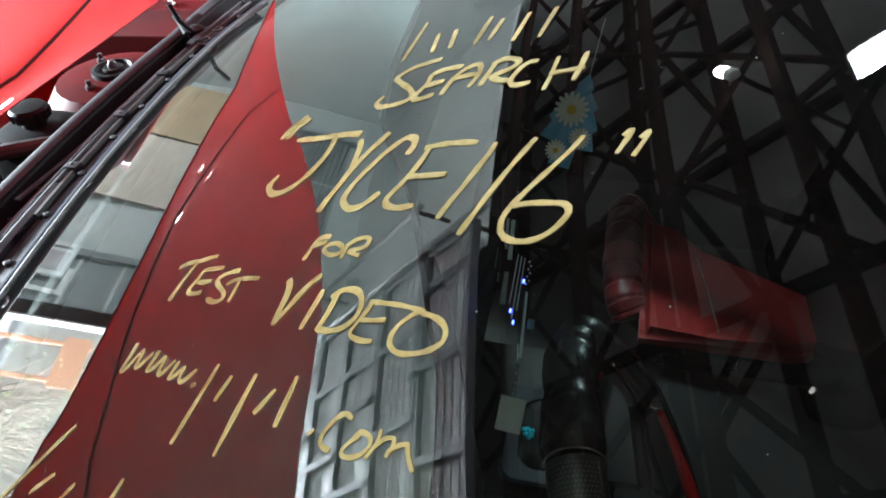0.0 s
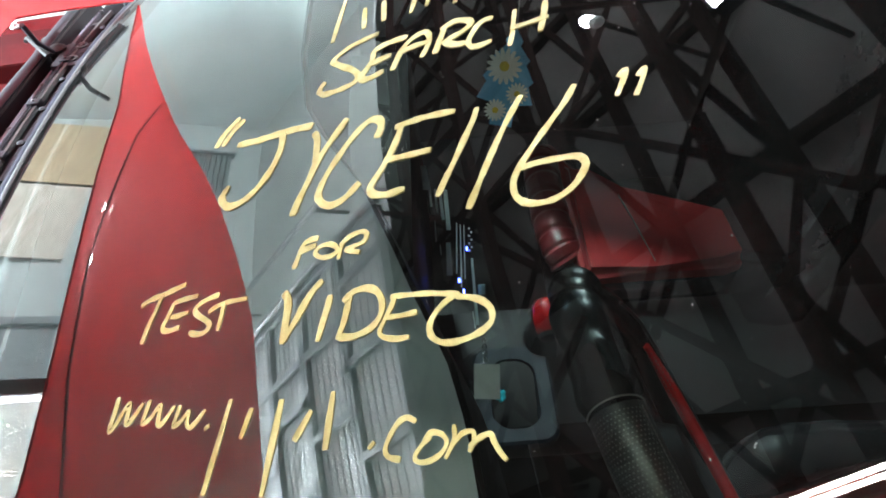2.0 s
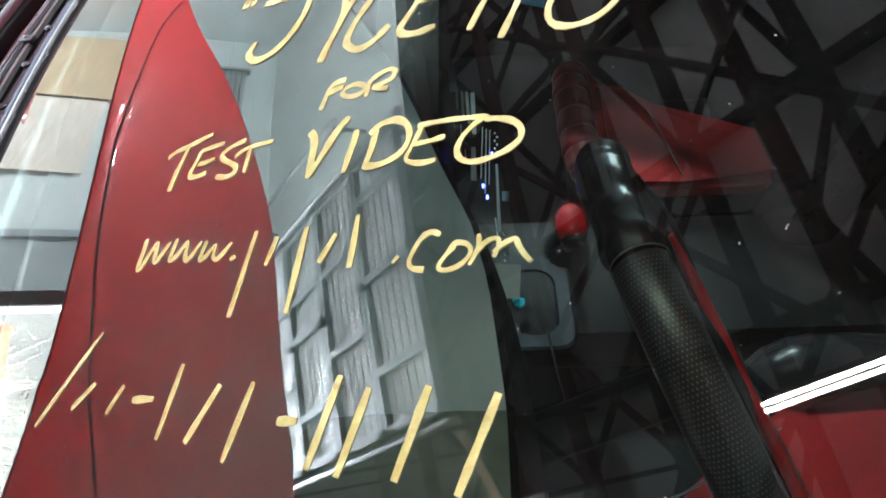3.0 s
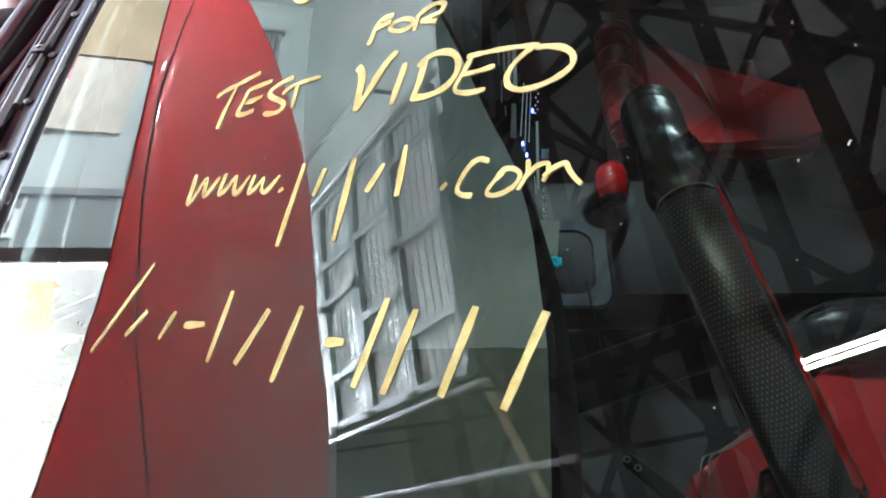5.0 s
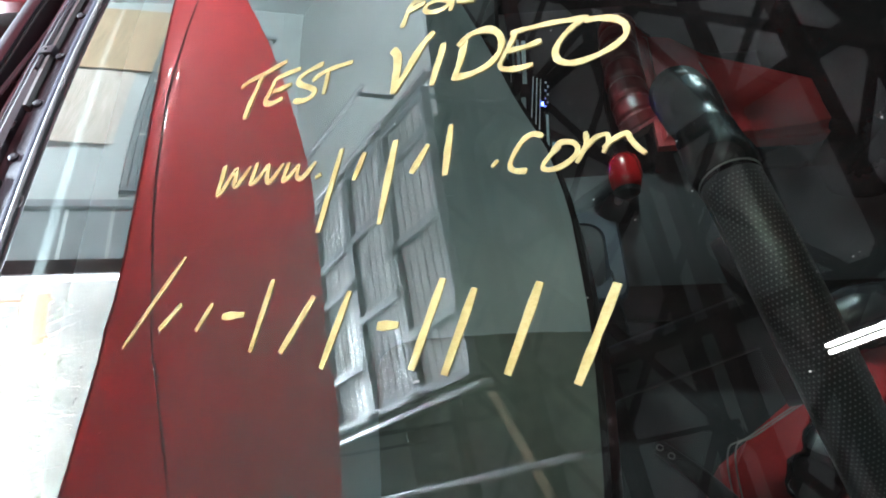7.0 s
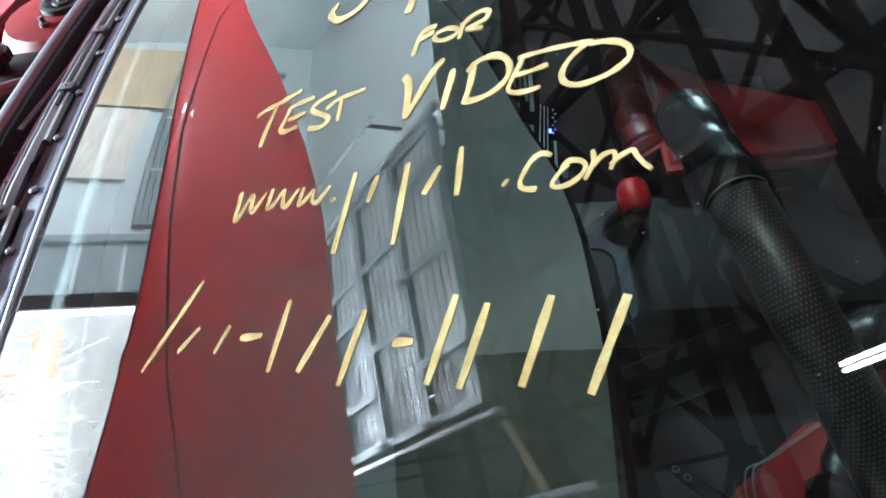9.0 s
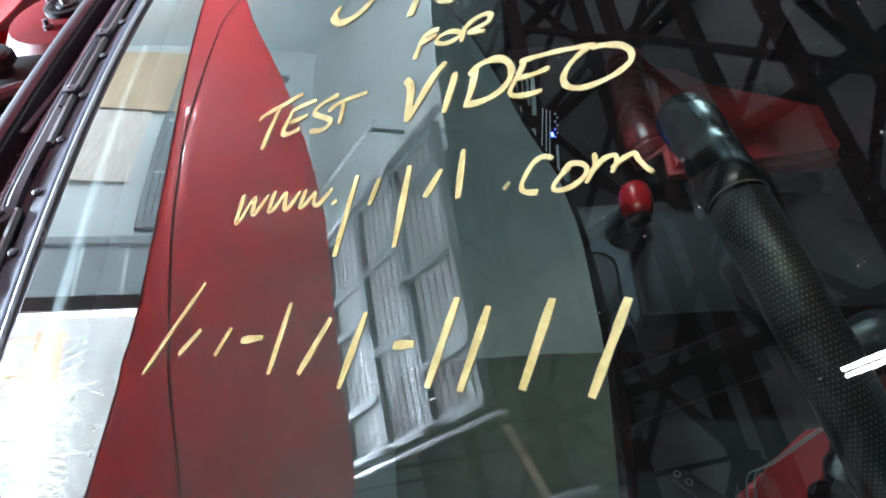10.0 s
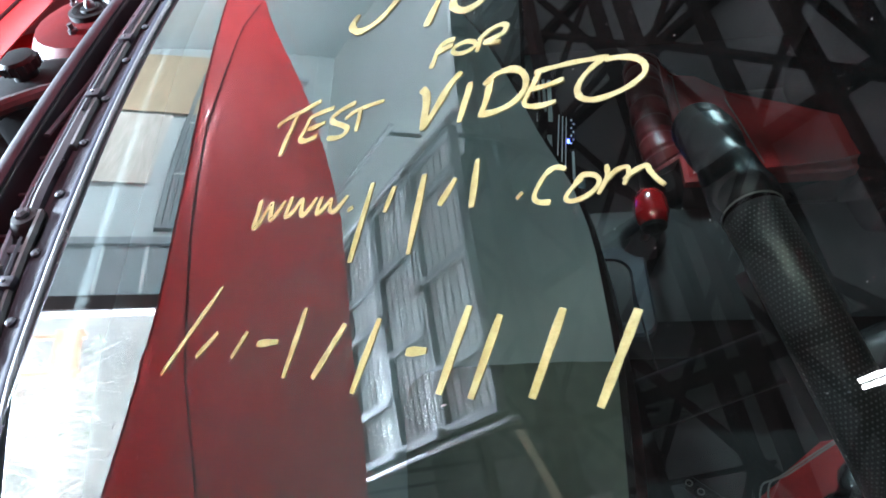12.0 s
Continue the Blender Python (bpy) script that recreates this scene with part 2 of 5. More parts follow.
def span(a, b, n):
    return [a + (b - a) * i / n for i in range(n + 1)]


def lathe(bm, profile, at, axis=(0, 0, 1), sides=24):
    q = Vector((0, 0, 1)).rotation_difference(Vector(axis)).to_matrix()
    rings = []
    for r, h in profile:
        rings.append([bm.verts.new(Vector(at) + q @ Vector((r * math.cos(2 * math.pi * k / sides), r * math.sin(2 * math.pi * k / sides), h))) for k in range(sides)])
    for a, b in zip(rings, rings[1:]):
        for k in range(sides):
            bm.faces.new((a[k], a[(k + 1) % sides], b[(k + 1) % sides], b[k]))
    bm.faces.new(rings[0][::-1])
    bm.faces.new(rings[-1])
    return bm


# ---- the garage ----
WX0, WX1, WY0, WY1, ROOF = -5.7, 6.5, -5.0, 6.9, 4.3
DOOR_Y0, DOOR_Y1, DOOR_H = 0.2, 2.5, 3.0


def slab(name, lo, hi, material, label, category):
    ob = part(name, box(bmesh.new(), lo, hi), material, smooth=False)
    return tagged(ob, label, category, kind="structure")


slab("floor", (WX0 - 0.2, WY0 - 0.2, -0.2), (WX1 + 0.2, WY1 + 0.2, 0), FLOORM, "stained grey concrete garage floor", "floor")
slab("ground", (-90, -90, -0.4), (90, 90, -0.21), SNOW, "pale gravel and dry grass yard outside", "ground")
slab("ceiling", (WX0 - 0.2, WY0 - 0.2, ROOF), (WX1 + 0.2, WY1 + 0.2, ROOF + 0.1), ROOFM, "grey sheet metal garage roof", "ceiling")
# unseen closing walls, toned dull to hold back bounce light on the dash
slab("wall_back", (WX1, WY0 - 0.2, 0), (WX1 + 0.2, WY1 + 0.2, ROOF), WALLGREY, "unseen dull grey-green closing wall", "wall")
slab("wall_left", (WX0, WY0 - 0.2, 0), (WX1, WY0, ROOF), WALLGREY, "unseen dull grey-green closing wall", "wall")


# the opening in this wall is added, to let in more light
def side_wall():
    bm = bmesh.new()
    box(bm, (WX0, WY1, 0), (-0.4, WY1 + 0.2, ROOF))
    box(bm, (4.2, WY1, 0), (WX1, WY1 + 0.2, ROOF))
    box(bm, (-0.4, WY1, 3.1), (4.2, WY1 + 0.2, ROOF))
    return tagged(part("wall_right", bm, WHITEM, smooth=False), "white painted sheet metal wall with an added opening", "wall", kind="structure")


side_wall()


def ribbed_wall():
    bm = bmesh.new()
    x = WX0
    box(bm, (x - 0.2, WY0 - 0.2, 0), (x, DOOR_Y0, ROOF))
    box(bm, (x - 0.2, DOOR_Y1, 0), (x, WY1 + 0.2, ROOF))
    box(bm, (x - 0.2, DOOR_Y0, DOOR_H), (x, DOOR_Y1, ROOF))
    for k in range(9):
        z = 0.18 + 0.42 * k
        box(bm, (x - 0.01, DOOR_Y1 + 0.14, z), (x + 0.02, WY1, z + 0.035))
    w = part("wall_front", bm, WALLM, smooth=False)
    return tagged(w, "grey-green ribbed sheet metal wall with a wide open doorway", "wall", kind="structure")


ribbed_wall()


def standing_board(y0, y1, z1, lean, material, label):
    """A sheet that stands on the floor and leans against the front wall."""
    bm = box(bmesh.new(), (0, -0.009, 0), (y1 - y0, 0.009, z1), 0.002)
    ob = part("plywood_sheet", bm, material, smooth=False)
    foot = WX0 + 0.05 + z1 * math.sin(radians(lean))
    ob.matrix_world = pose(foot, y0, 0.0, 0, 0, 90) @ pose(0, 0, 0, -lean, 0, 0)
    return tagged(ob, label, "plywood sheet")


standing_board(4.16, 5.36, 1.30, 4, PLY, "pale knotty plywood sheet leaning against the ribbed wall")
standing_board(5.38, 6.60, 1.75, 4, CARD, "tan plywood sheet leaning against the ribbed wall")


def white_frame(y, z, w, h, turn):
    """An open white frame with a mid bar that leans on the wall."""
    f = thing("white_frame", "white open metal frame leaning by the wall", "frame", "leaning frames")
    for n, lo, hi in (("side_bar", (0, -0.012, 0), (0.05, 0.012, h)), ("side_bar", (w - 0.05, -0.012, 0), (w, 0.012, h)), ("cross_bar", (0.05, -0.01, 0), (w - 0.05, 0.01, 0.05)), ("cross_bar", (0.05, -0.01, h - 0.06), (w - 0.05, 0.01, h)), ("cross_bar", (0.05, -0.01, h * 0.45), (w - 0.05, 0.01, h * 0.45 + 0.04))):
        part(n, box(bmesh.new(), lo, hi, 0.003), WHITEM, f, smooth=False)
    f.matrix_world = pose(WX0 + 0.05 + h * math.sin(radians(8)) , y, z, 0, 0, 90 + turn) @ pose(0, 0, 0, -8, 0, 0)


white_frame(2.75, 0.0, 0.34, 0.62, 0)
white_frame(2.95, 0.0, 0.42, 0.55, -8)


def slat_shutter():
    sh = thing("slat_shutter", "grey slatted shutter hung flat on the wall above the plywood", "shutter")
    part("bottom_bar", box(bmesh.new(), (WX0 + 0.02, 3.5, 1.47), (WX0 + 0.09, 6.2, 1.53), 0.005), WALLGREY, sh, smooth=False)
    for k in range(19):
        z = 1.54 + 0.075 * k
        part("slat", box(bmesh.new(), (WX0 + 0.02, 3.52, z), (WX0 + 0.07, 6.18, z + 0.06), 0.01), WALLGREY, sh)
    for y in (3.48, 6.18):
        part("guide", box(bmesh.new(), (WX0, y, 1.47), (WX0 + 0.1, y + 0.05, 3.0), 0.004), WALLGREY, sh, smooth=False)
    for y in (4.3, 5.2):
        part("strap", box(bmesh.new(), (WX0 + 0.07, y, 1.5), (WX0 + 0.078, y + 0.03, 2.95)), WHITEM, sh, smooth=False)


slat_shutter()
post = part("wall_post", box(bmesh.new(), (WX0, 3.27, 0), (WX0 + 0.09, 3.36, DOOR_H), 0.004), WALLGREY, smooth=False)
tagged(post, "dull grey steel post on the wall beside the doorway", "post", kind="structure")
slab("wall_panel", (WX0, DOOR_Y1 + 0.14, 0), (WX0 + 0.012, 3.27, DOOR_H), WALLGREY, "darker grey-green steel wall panel beside the doorway", "wall panel")


def wall_box():
    w = thing("wall_box", "small white electrical box fixed on the wall", "electrical box")
    part("case", box(bmesh.new(), (WX0 + 0.03, 2.95, 0.15), (WX0 + 0.12, 3.3, 0.55), 0.01), WHITEM, w)
    part("cover", box(bmesh.new(), (WX0 + 0.12, 3.0, 0.2), (WX0 + 0.13, 3.25, 0.5), 0.004), DOORM, w)
    j = part("door_jamb", box(bmesh.new(), (WX0, DOOR_Y1 - 0.02, 0), (WX0 + 0.06, DOOR_Y1 + 0.14, DOOR_H + 0.1), 0.004), STEEL, smooth=False)
    tagged(j, "dark steel jamb of the open doorway", "door jamb", kind="structure")


wall_box()


def overhead_door():
    d = thing("overhead_door", "grey steel sectional overhead door, open, hung under the roof", "garage door")
    z, y0, y1 = 3.0, 0.32, 2.5
    edges = [-2.3, -2.95, -3.62, -4.3, -4.95, -5.55]
    posts = [(0.72, 1.41, 2.1), (1.06, 1.78), (0.72, 1.41, 1.78), (1.06, 1.78), (0.72, 1.41, 2.1)]
    for k, (a, b) in enumerate(zip(edges[1:], edges)):
        bm = bmesh.new()
        box(bm, (b - 0.045, y0, z), (b - 0.008, y1, z + 0.06))
        box(bm, (a + 0.008, y0, z), (a + 0.045, y1, z + 0.06))
        sec = part("section", bm, DOORRAIL, d, smooth=False)
        # dark sheet behind the strips puts shade into the grooves between them
        part("groove_shade", box(bmesh.new(), (a + 0.03, y0, z + 0.06), (b - 0.03, y1, z + 0.066)), STEEL, sec, smooth=False)
        step = (b - a - 0.09) / 6
        for g in range(6):
            x = a + 0.045 + step * g
            part("panel_strip", box(bmesh.new(), (x + 0.010, y0, z + 0.042), (x + step - 0.010, y1, z + 0.058)), DOORM, sec, smooth=False)
        for y in (y0,) + posts[k] + (y1 - 0.06,):
            part("stile", box(bmesh.new(), (a + 0.012, y, z - 0.012), (b - 0.012, y + 0.06, z + 0.036), 0.004), DOORRAIL, sec, smooth=False)
        for y in (y0 - 0.02, y0 + 1.05, y1 - 0.05):
            part("hinge", box(bmesh.new(), (a - 0.05, y, z - 0.035), (a + 0.05, y + 0.06, z - 0.005), 0.006), STEEL, sec)
    for y in (y0 - 0.09, y1 + 0.05):
        t = part("track", box(bmesh.new(), (edges[-1] - 0.1, y, z - 0.03), (edges[0] + 0.1, y + 0.035, z + 0.05), 0.005), ALU, d)
        for x in (-2.5, -4.0, -5.4):
            part("hanger", box(bmesh.new(), (x, y, z + 0.05), (x + 0.03, y + 0.03, ROOF)), STEEL, t)


overhead_door()


def spare_track(x0, x1, y, z):
    t = thing("door_track", "bare galvanised overhead door track under the roof", "door track", "door tracks")
    part("rail", box(bmesh.new(), (x0, y, z), (x1, y + 0.04, z + 0.05), 0.008), ALU, t)
    for x in (x0 + 0.15, x1 - 0.15):
        part("hanger", box(bmesh.new(), (x, y + 0.01, z + 0.05), (x + 0.03, y + 0.04, ROOF)), STEEL, t)


spare_track(-5.6, -1.67, -0.28, 3.0)
spare_track(-5.6, -3.2, 3.23, 3.0)
lumber = part("lumber", sweep(bmesh.new(), [(-2.765, 0.34, 3.395), (-2.42, -0.45, 3.395)], 0.036, 4), WOOD, smooth=False)
tagged(lumber, "raw lumber board nailed slantwise under the roof trusses", "lumber")


slab("ceiling_lining", (WX0, 2.62, 3.38), (-2.75, WY1, 3.41), LINING, "white lining boards under the roof", "ceiling")


def truss_bay():
    for x in span(-3.3, WX1 - 0.9, 12):
        t = thing("roof_truss", "dark rust-brown welded steel roof truss", "truss", "roof trusses")
        part("top_chord", box(bmesh.new(), (x - 0.04, WY0, 4.12), (x + 0.04, WY1, 4.2)), STEEL, t, smooth=False)
        part("bottom_chord", box(bmesh.new(), (x - 0.033, WY0, 3.43), (x + 0.033, WY1, 3.5)), STEEL, t, smooth=False)
        ys = span(WY0, WY1, 15)
        for k, (a, b) in enumerate(zip(ys, ys[1:])):
            za, zb = (3.47, 4.16) if k % 2 else (4.16, 3.47)
            part("web_bar", sweep(bmesh.new(), [(x, a, za), (x, b, zb)], 0.030, 4), STEEL, t, smooth=False)
    for y in span(WY0 + 0.4, WY1 - 0.4, 9):
        p = part("purlin", box(bmesh.new(), (-3.4, y - 0.04, 4.205), (WX1, y + 0.04, 4.298)), STEEL, smooth=False)
        tagged(p, "dark steel roof purlin above the trusses", "purlin", "roof purlins")
    xs = span(-3.3, WX1 - 0.9, 8)
    for a, b in zip(xs, xs[1:]):
        for k, y in enumerate(span(WY0 + 0.4, WY1 - 2.0, 7)):
            for u, v in ((a, b), (b, a)):
                w = part("wind_brace", sweep(bmesh.new(), [(u, y, 3.56), (v, y + 1.4, 3.56 + (0.09 if u == a else 0.0))], 0.027, 4), STEEL, smooth=False)
                tagged(w, "dark steel diagonal brace between the trusses", "brace", "roof braces")


truss_bay()


def tube_light(a, b):
    """A two-tube work light hung between two places, its tubes facing down."""
    f = thing("tube_light", "slim two-tube work light, lit, hung low on thin wires", "work light")
    a, b = Vector(a), Vector(b)
    side = (b - a).cross(Vector((0, 0, 1))).normalized()
    up = Vector((0, 0, 1))
    part("housing", sweep(bmesh.new(), [a + 0.016 * up - 0.02 * (b - a).normalized(), b + 0.016 * up], 0.017, 4, flat=0.35), BLACK, f, smooth=False)
    for o in (-0.0046, 0.0046):
        part("tube", sweep(bmesh.new(), [a + o * side, b + o * side], 0.0031, 12), TUBE, f)
        for q in (a, b):
            part("socket", lathe(bmesh.new(), [(0.003, -0.012), (0.0042, -0.010), (0.0042, 0.004), (0.003, 0.006)], q + o * side, (b - a).normalized(), 12), SATIN, f)
    for k in (0.15, 0.85):
        q = a.lerp(b, k)
        part("wire", sweep(bmesh.new(), [q + 0.018 * up, Vector((q.x, q.y, ROOF + 0.01))], 0.0012, 6), STEEL, f)


tube_light((0.272, -0.2069, 1.79), (1.0, -0.155, 1.79))


def flood(x, y, z, sx, sy, name, label):
    f = thing(name, label, "lamp")
    part("lens", box(bmesh.new(), (x - sx, y - sy, z - 0.05), (x + sx, y + sy, z), 0.012), LEDM, f)
    part("housing", box(bmesh.new(), (x - sx - 0.02, y - sy - 0.02, z), (x + sx + 0.02, y + sy + 0.02, z + 0.06), 0.01), BLACK, f)
    # plates added round the lens to keep its light off the roof
    for u in (-1, 1):
        part("lens_shield", box(bmesh.new(), (x + u * (sx + 0.011) - 0.006, y - sy - 0.017, z - 0.048), (x + u * (sx + 0.011) + 0.006, y + sy + 0.017, z + 0.002)), BLACK, f)
        part("lens_shield", box(bmesh.new(), (x - sx - 0.004, y + u * (sx + 0.011) - 0.006, z - 0.048), (x + sx + 0.004, y + u * (sx + 0.011) + 0.006, z + 0.002)), BLACK, f)
    part("bracket", box(bmesh.new(), (x - 0.015, y - 0.015, z + 0.06), (x + 0.015, y + 0.015, ROOF)), STEEL, f)


flood(0.15, 1.94, 3.29, 0.09, 0.085, "flood_lamp", "square white work lamp, lit, hung from a truss")


def bulb(at, along, label):
    f = thing("tube_bulb", label, "lamp")
    at, along = Vector(at), Vector(along).normalized()
    part("glass", lathe(bmesh.new(), [(0.014, 0), (0.032, 0.008), (0.036, 0.02), (0.036, 0.105), (0.03, 0.12), (0.012, 0.126)], at, along, 20), BULBM, f)
    part("socket", lathe(bmesh.new(), [(0.032, -0.05), (0.04, -0.03), (0.038, 0.0), (0.02, 0.002)], at, along, 20), WHITEM, f)
    part("bracket", box(bmesh.new(), at - along * 0.03 - Vector((0.012, 0.012, 0.0)), (at - along * 0.03).xy.to_3d() + Vector((0.012, 0.012, ROOF))), STEEL, f)


bulb((-0.47, 2.50, 3.3), (-0.5, 0.85, 0.1), "small tube-shaped bulb, lit, in a round socket on a truss")

# ---- the car ----
car = thing("car", "red car with its hood raised and writing on the windshield", "car")
RAKE, RV, MID = radians(28), 4.5, Vector((0.45, 0.0, 1.18))
UP, OUT = Vector((math.cos(RAKE), 0, math.sin(RAKE))), Vector((-math.sin(RAKE), 0, math.cos(RAKE)))


LAY = ROLL


def on_glass(u, v, h=0.0):
    """A place h over the windshield, u up its slope and v across the car."""
    return MID + u * UP + Vector((0, v, 0)) + (h - v * v / (2 * RV)) * OUT


def glass_out(v):
    return (OUT + Vector((0, v / RV, 0))).normalized()


def glass_foot(v):
    return -0.518 - 0.105 * min(max(v, -0.1), 0.75) + 0.5 * max(0.0, v - 0.75) ** 2 + 0.3 * max(0.0, -0.1 - v)


def windshield():
    vs = span(-0.37, 1.08, 44)
    def f(s, v):
        lo = glass_foot(v)
        return on_glass(lo + s * (0.47 - 0.1 * (v - 0.35) ** 2 - lo), v), glass_out(v)
    w = part("windshield", sheet(bmesh.new(), f, span(0, 1, 20), vs, 0.005), GLASS, car, "clear curved windshield with yellow paint-marker writing")
    w.data.materials.append(INNER)
    for p in w.data.polygons:
        p.material_index = 0 if p.normal.dot(ROLL.to_3x3() @ OUT) > 0.5 else 1
    seal = [on_glass(glass_foot(v) - 0.006, v, 0.0) for v in vs]
    part("glass_edge", sweep(bmesh.new(), [on_glass(glass_foot(v) + 0.004, v, 0.001) for v in vs], 0.003, 8, flat=0.4), RUBBER, w, "pale ground edge of the glass")
    part("lower_seal", sweep(bmesh.new(), seal, 0.006, 8, flat=0.6), SEALM, w)
    return w


shield = windshield()


def ink_strip(strokes, width, name="painted_letter"):
    bm = bmesh.new()
    for k, line in enumerate(strokes):
        p = [Vector((u, v, 0)) for u, v in line]
        n = len(p)
        top, low = [], []
        for i, q in enumerate(p):
            d = p[min(i + 1, n - 1)] - p[max(i - 1, 0)]
            d.normalize()
            s = Vector((-d.y, d.x, 0))
            e = min(i, n - 1 - i) / max(1.0, n - 1)
            w = width * (0.5 + 0.06 * math.sin(9 * q.x * 40 + k) + 0.05 * random.uniform(-1, 1)) * (0.75 if e == 0 else 1.0)
            q2 = q - d * (width * 0.3) if i == 0 else (q + d * (width * 0.3) if i == n - 1 else q)
            lift = 0.0006 + 0.00025 * k
            for row, h in ((top, lift), (low, 0.0001)):
                a, b = q2 + s * w, q2 - s * w
                row.append((bm.verts.new(on_glass(a.x, a.y, h)), bm.verts.new(on_glass(b.x, b.y, h))))
        for i in range(n - 1):
            (a, b), (c, d2) = top[i], top[i + 1]
            (e1, f1), (g1, h1) = low[i], low[i + 1]
            bm.faces.new((a, b, d2, c))
            bm.faces.new((a, c, g1, e1))
            bm.faces.new((b, f1, h1, d2))
        bm.faces.new((top[0][0], low[0][0], low[0][1], top[0][1]))
        bm.faces.new((top[-1][0], top[-1][1], low[-1][1], low[-1][0]))
    return part(name, bm, YELLOW, shield)


def dried_drops():
    marks = random.Random(5)
    for k in range(26):
        u, v = (marks.uniform(-0.295, -0.20), marks.uniform(-0.245, -0.12)) if k < 18 else (marks.uniform(-0.2, 0.1), marks.uniform(-0.2, 0.1))
        r = marks.uniform(0.0007, 0.002)
        ring = [on_glass(u + r * math.cos(a) * 0.6 + 0.3 * r * math.sin(a), v + r * math.sin(a) * (1.5 if math.sin(a) > 0 else 0.9), 0.0002) for a in span(0.6, 6.1, 12)]
        part("dried_drop", sweep(bmesh.new(), ring, 0.00016, 4), SPOT, shield)


dried_drops()


def hand_letter(at, width, *lines):
    """A hand-drawn letter at a place on the glass; its strokes run in millimetres up the slope and across."""
    return ink_strip([[(q.x, q.y) for q in smooth_path([(at[0] + u / 1000, at[1] + v / 1000, 0) for u, v in line], 5)] for line in lines], width)


def bar(a, b, width=0.0048):
    return ink_strip([[(a[0] + (b[0] - a[0]) * k / 4, a[1] + (b[1] - a[1]) * k / 4) for k in range(5)]], width, "painted_bar")


# one plain bar a sign: the first word, then the spoken-for words
bar((0.002, 0.267), (0.011, 0.329))
bar((0.037, 0.260), (0.036, 0.290))
bar((0.058, 0.254), (0.057, 0.283))
bar((0.086, 0.242), (0.095, 0.279))
bar((0.101, 0.239), (0.109, 0.266))
bar((0.127, 0.221), (0.136, 0.257))
bar((0.152, 0.211), (0.162, 0.247))
# the words in quotes, and those under them
hand_letter((-0.1234, 0.2041), 0.0084, [(20.7, 22.7), (6.8, 12.7), (0.0, 0.0)])
hand_letter((-0.1142, 0.2009), 0.0083, [(18.5, 19.1), (8.8, 12.8), (0.0, 0.0)])
hand_letter((-0.1000, 0.1106), 0.0075, [(6.6, 77.2), (32.1, 67.8), (58.4, 61.0), (77.4, 54.9), (90.4, 49.6)], [(58.4, 61.0), (60.7, 50.1), (58.0, 31.7), (51.7, 19.3), (42.7, 8.6), (31.9, 2.0), (20.2, 0.0), (10.4, 2.4), (3.2, 9.6), (0.0, 18.1), (4.7, 25.9)])
hand_letter((-0.0163, 0.0705), 0.0069, [(12.1, 77.7), (15.3, 69.3), (15.9, 57.6), (16.6, 44.9), (16.3, 37.3)], [(43.0, 73.7), (36.5, 66.1), (26.6, 54.5), (17.1, 40.5), (10.6, 24.7), (4.0, 11.1), (0.0, 0.0)])
hand_letter((0.0063, 0.0611), 0.0063, [(51.2, 47.6), (54.0, 54.9), (52.8, 62.9), (46.0, 68.4), (38.3, 66.9), (25.8, 57.3), (13.7, 43.4), (5.7, 32.2), (0.9, 21.8), (0.0, 14.0), (5.4, 4.9), (13.3, 0.0), (24.1, 0.9), (35.4, 8.3)])
hand_letter((0.0526, 0.0457), 0.0054, [(21.6, 62.3), (34.4, 60.3), (50.6, 56.0), (66.9, 49.7)], [(25.4, 60.6), (22.1, 50.4), (16.5, 38.5), (8.6, 26.6), (1.7, 18.1), (0.0, 12.8), (3.4, 7.0), (13.5, 1.9), (26.0, 0.0)], [(17.0, 32.2), (29.5, 28.5), (47.2, 23.8)])
hand_letter((0.1049, 0.0277), 0.0047, [(31.7, 59.1), (28.9, 51.0), (22.7, 39.9), (13.2, 22.4), (6.3, 11.4), (0.0, 0.0)])
hand_letter((0.1254, 0.0081), 0.0046, [(42.2, 70.6), (34.7, 60.5), (25.2, 45.8), (15.7, 29.3), (7.8, 14.8), (0.0, 0.0)])
hand_letter((0.1549, -0.0113), 0.0043, [(46.5, 77.6), (39.5, 68.3), (28.8, 57.7), (18.1, 47.3), (9.6, 38.1), (3.1, 30.3), (0.0, 23.1), (0.0, 14.4), (3.7, 7.5), (11.6, 2.0), (23.2, 0.0), (33.7, 3.6), (41.3, 11.3), (43.0, 17.1), (39.4, 22.9), (29.2, 26.8), (17.5, 30.2), (6.9, 31.8)])
hand_letter((0.2242, 0.0435), 0.0035, [(3.9, 13.7), (8.1, 16.3), (5.3, 9.2), (0.0, 0.0)])
hand_letter((0.2341, 0.0375), 0.0034, [(4.1, 13.7), (8.4, 17.2), (5.8, 10.0), (0.0, 0.0)])
hand_letter((-0.0095, 0.0198), 0.0047, [(18.2, 16.6), (9.6, 18.0), (5.0, 14.1), (2.3, 6.6), (0.0, 0.0)], [(3.8, 10.8), (10.2, 11.4), (16.7, 11.0)])
hand_letter((0.0083, 0.0162), 0.0038, [(8.9, 11.7), (2.6, 11.5), (0.0, 7.9), (4.3, 2.8), (12.0, 0.0), (18.1, 1.1), (17.8, 5.4), (11.8, 10.4), (6.9, 11.6)])
hand_letter((0.0285, 0.0094), 0.0040, [(2.7, 12.8), (1.1, 7.5), (0.0, 2.5)], [(1.8, 12.3), (8.6, 15.8), (17.7, 15.9), (22.3, 12.0), (20.2, 6.9), (13.5, 6.2), (6.2, 6.2)], [(6.2, 6.2), (11.4, 2.6), (16.4, 0.0)])
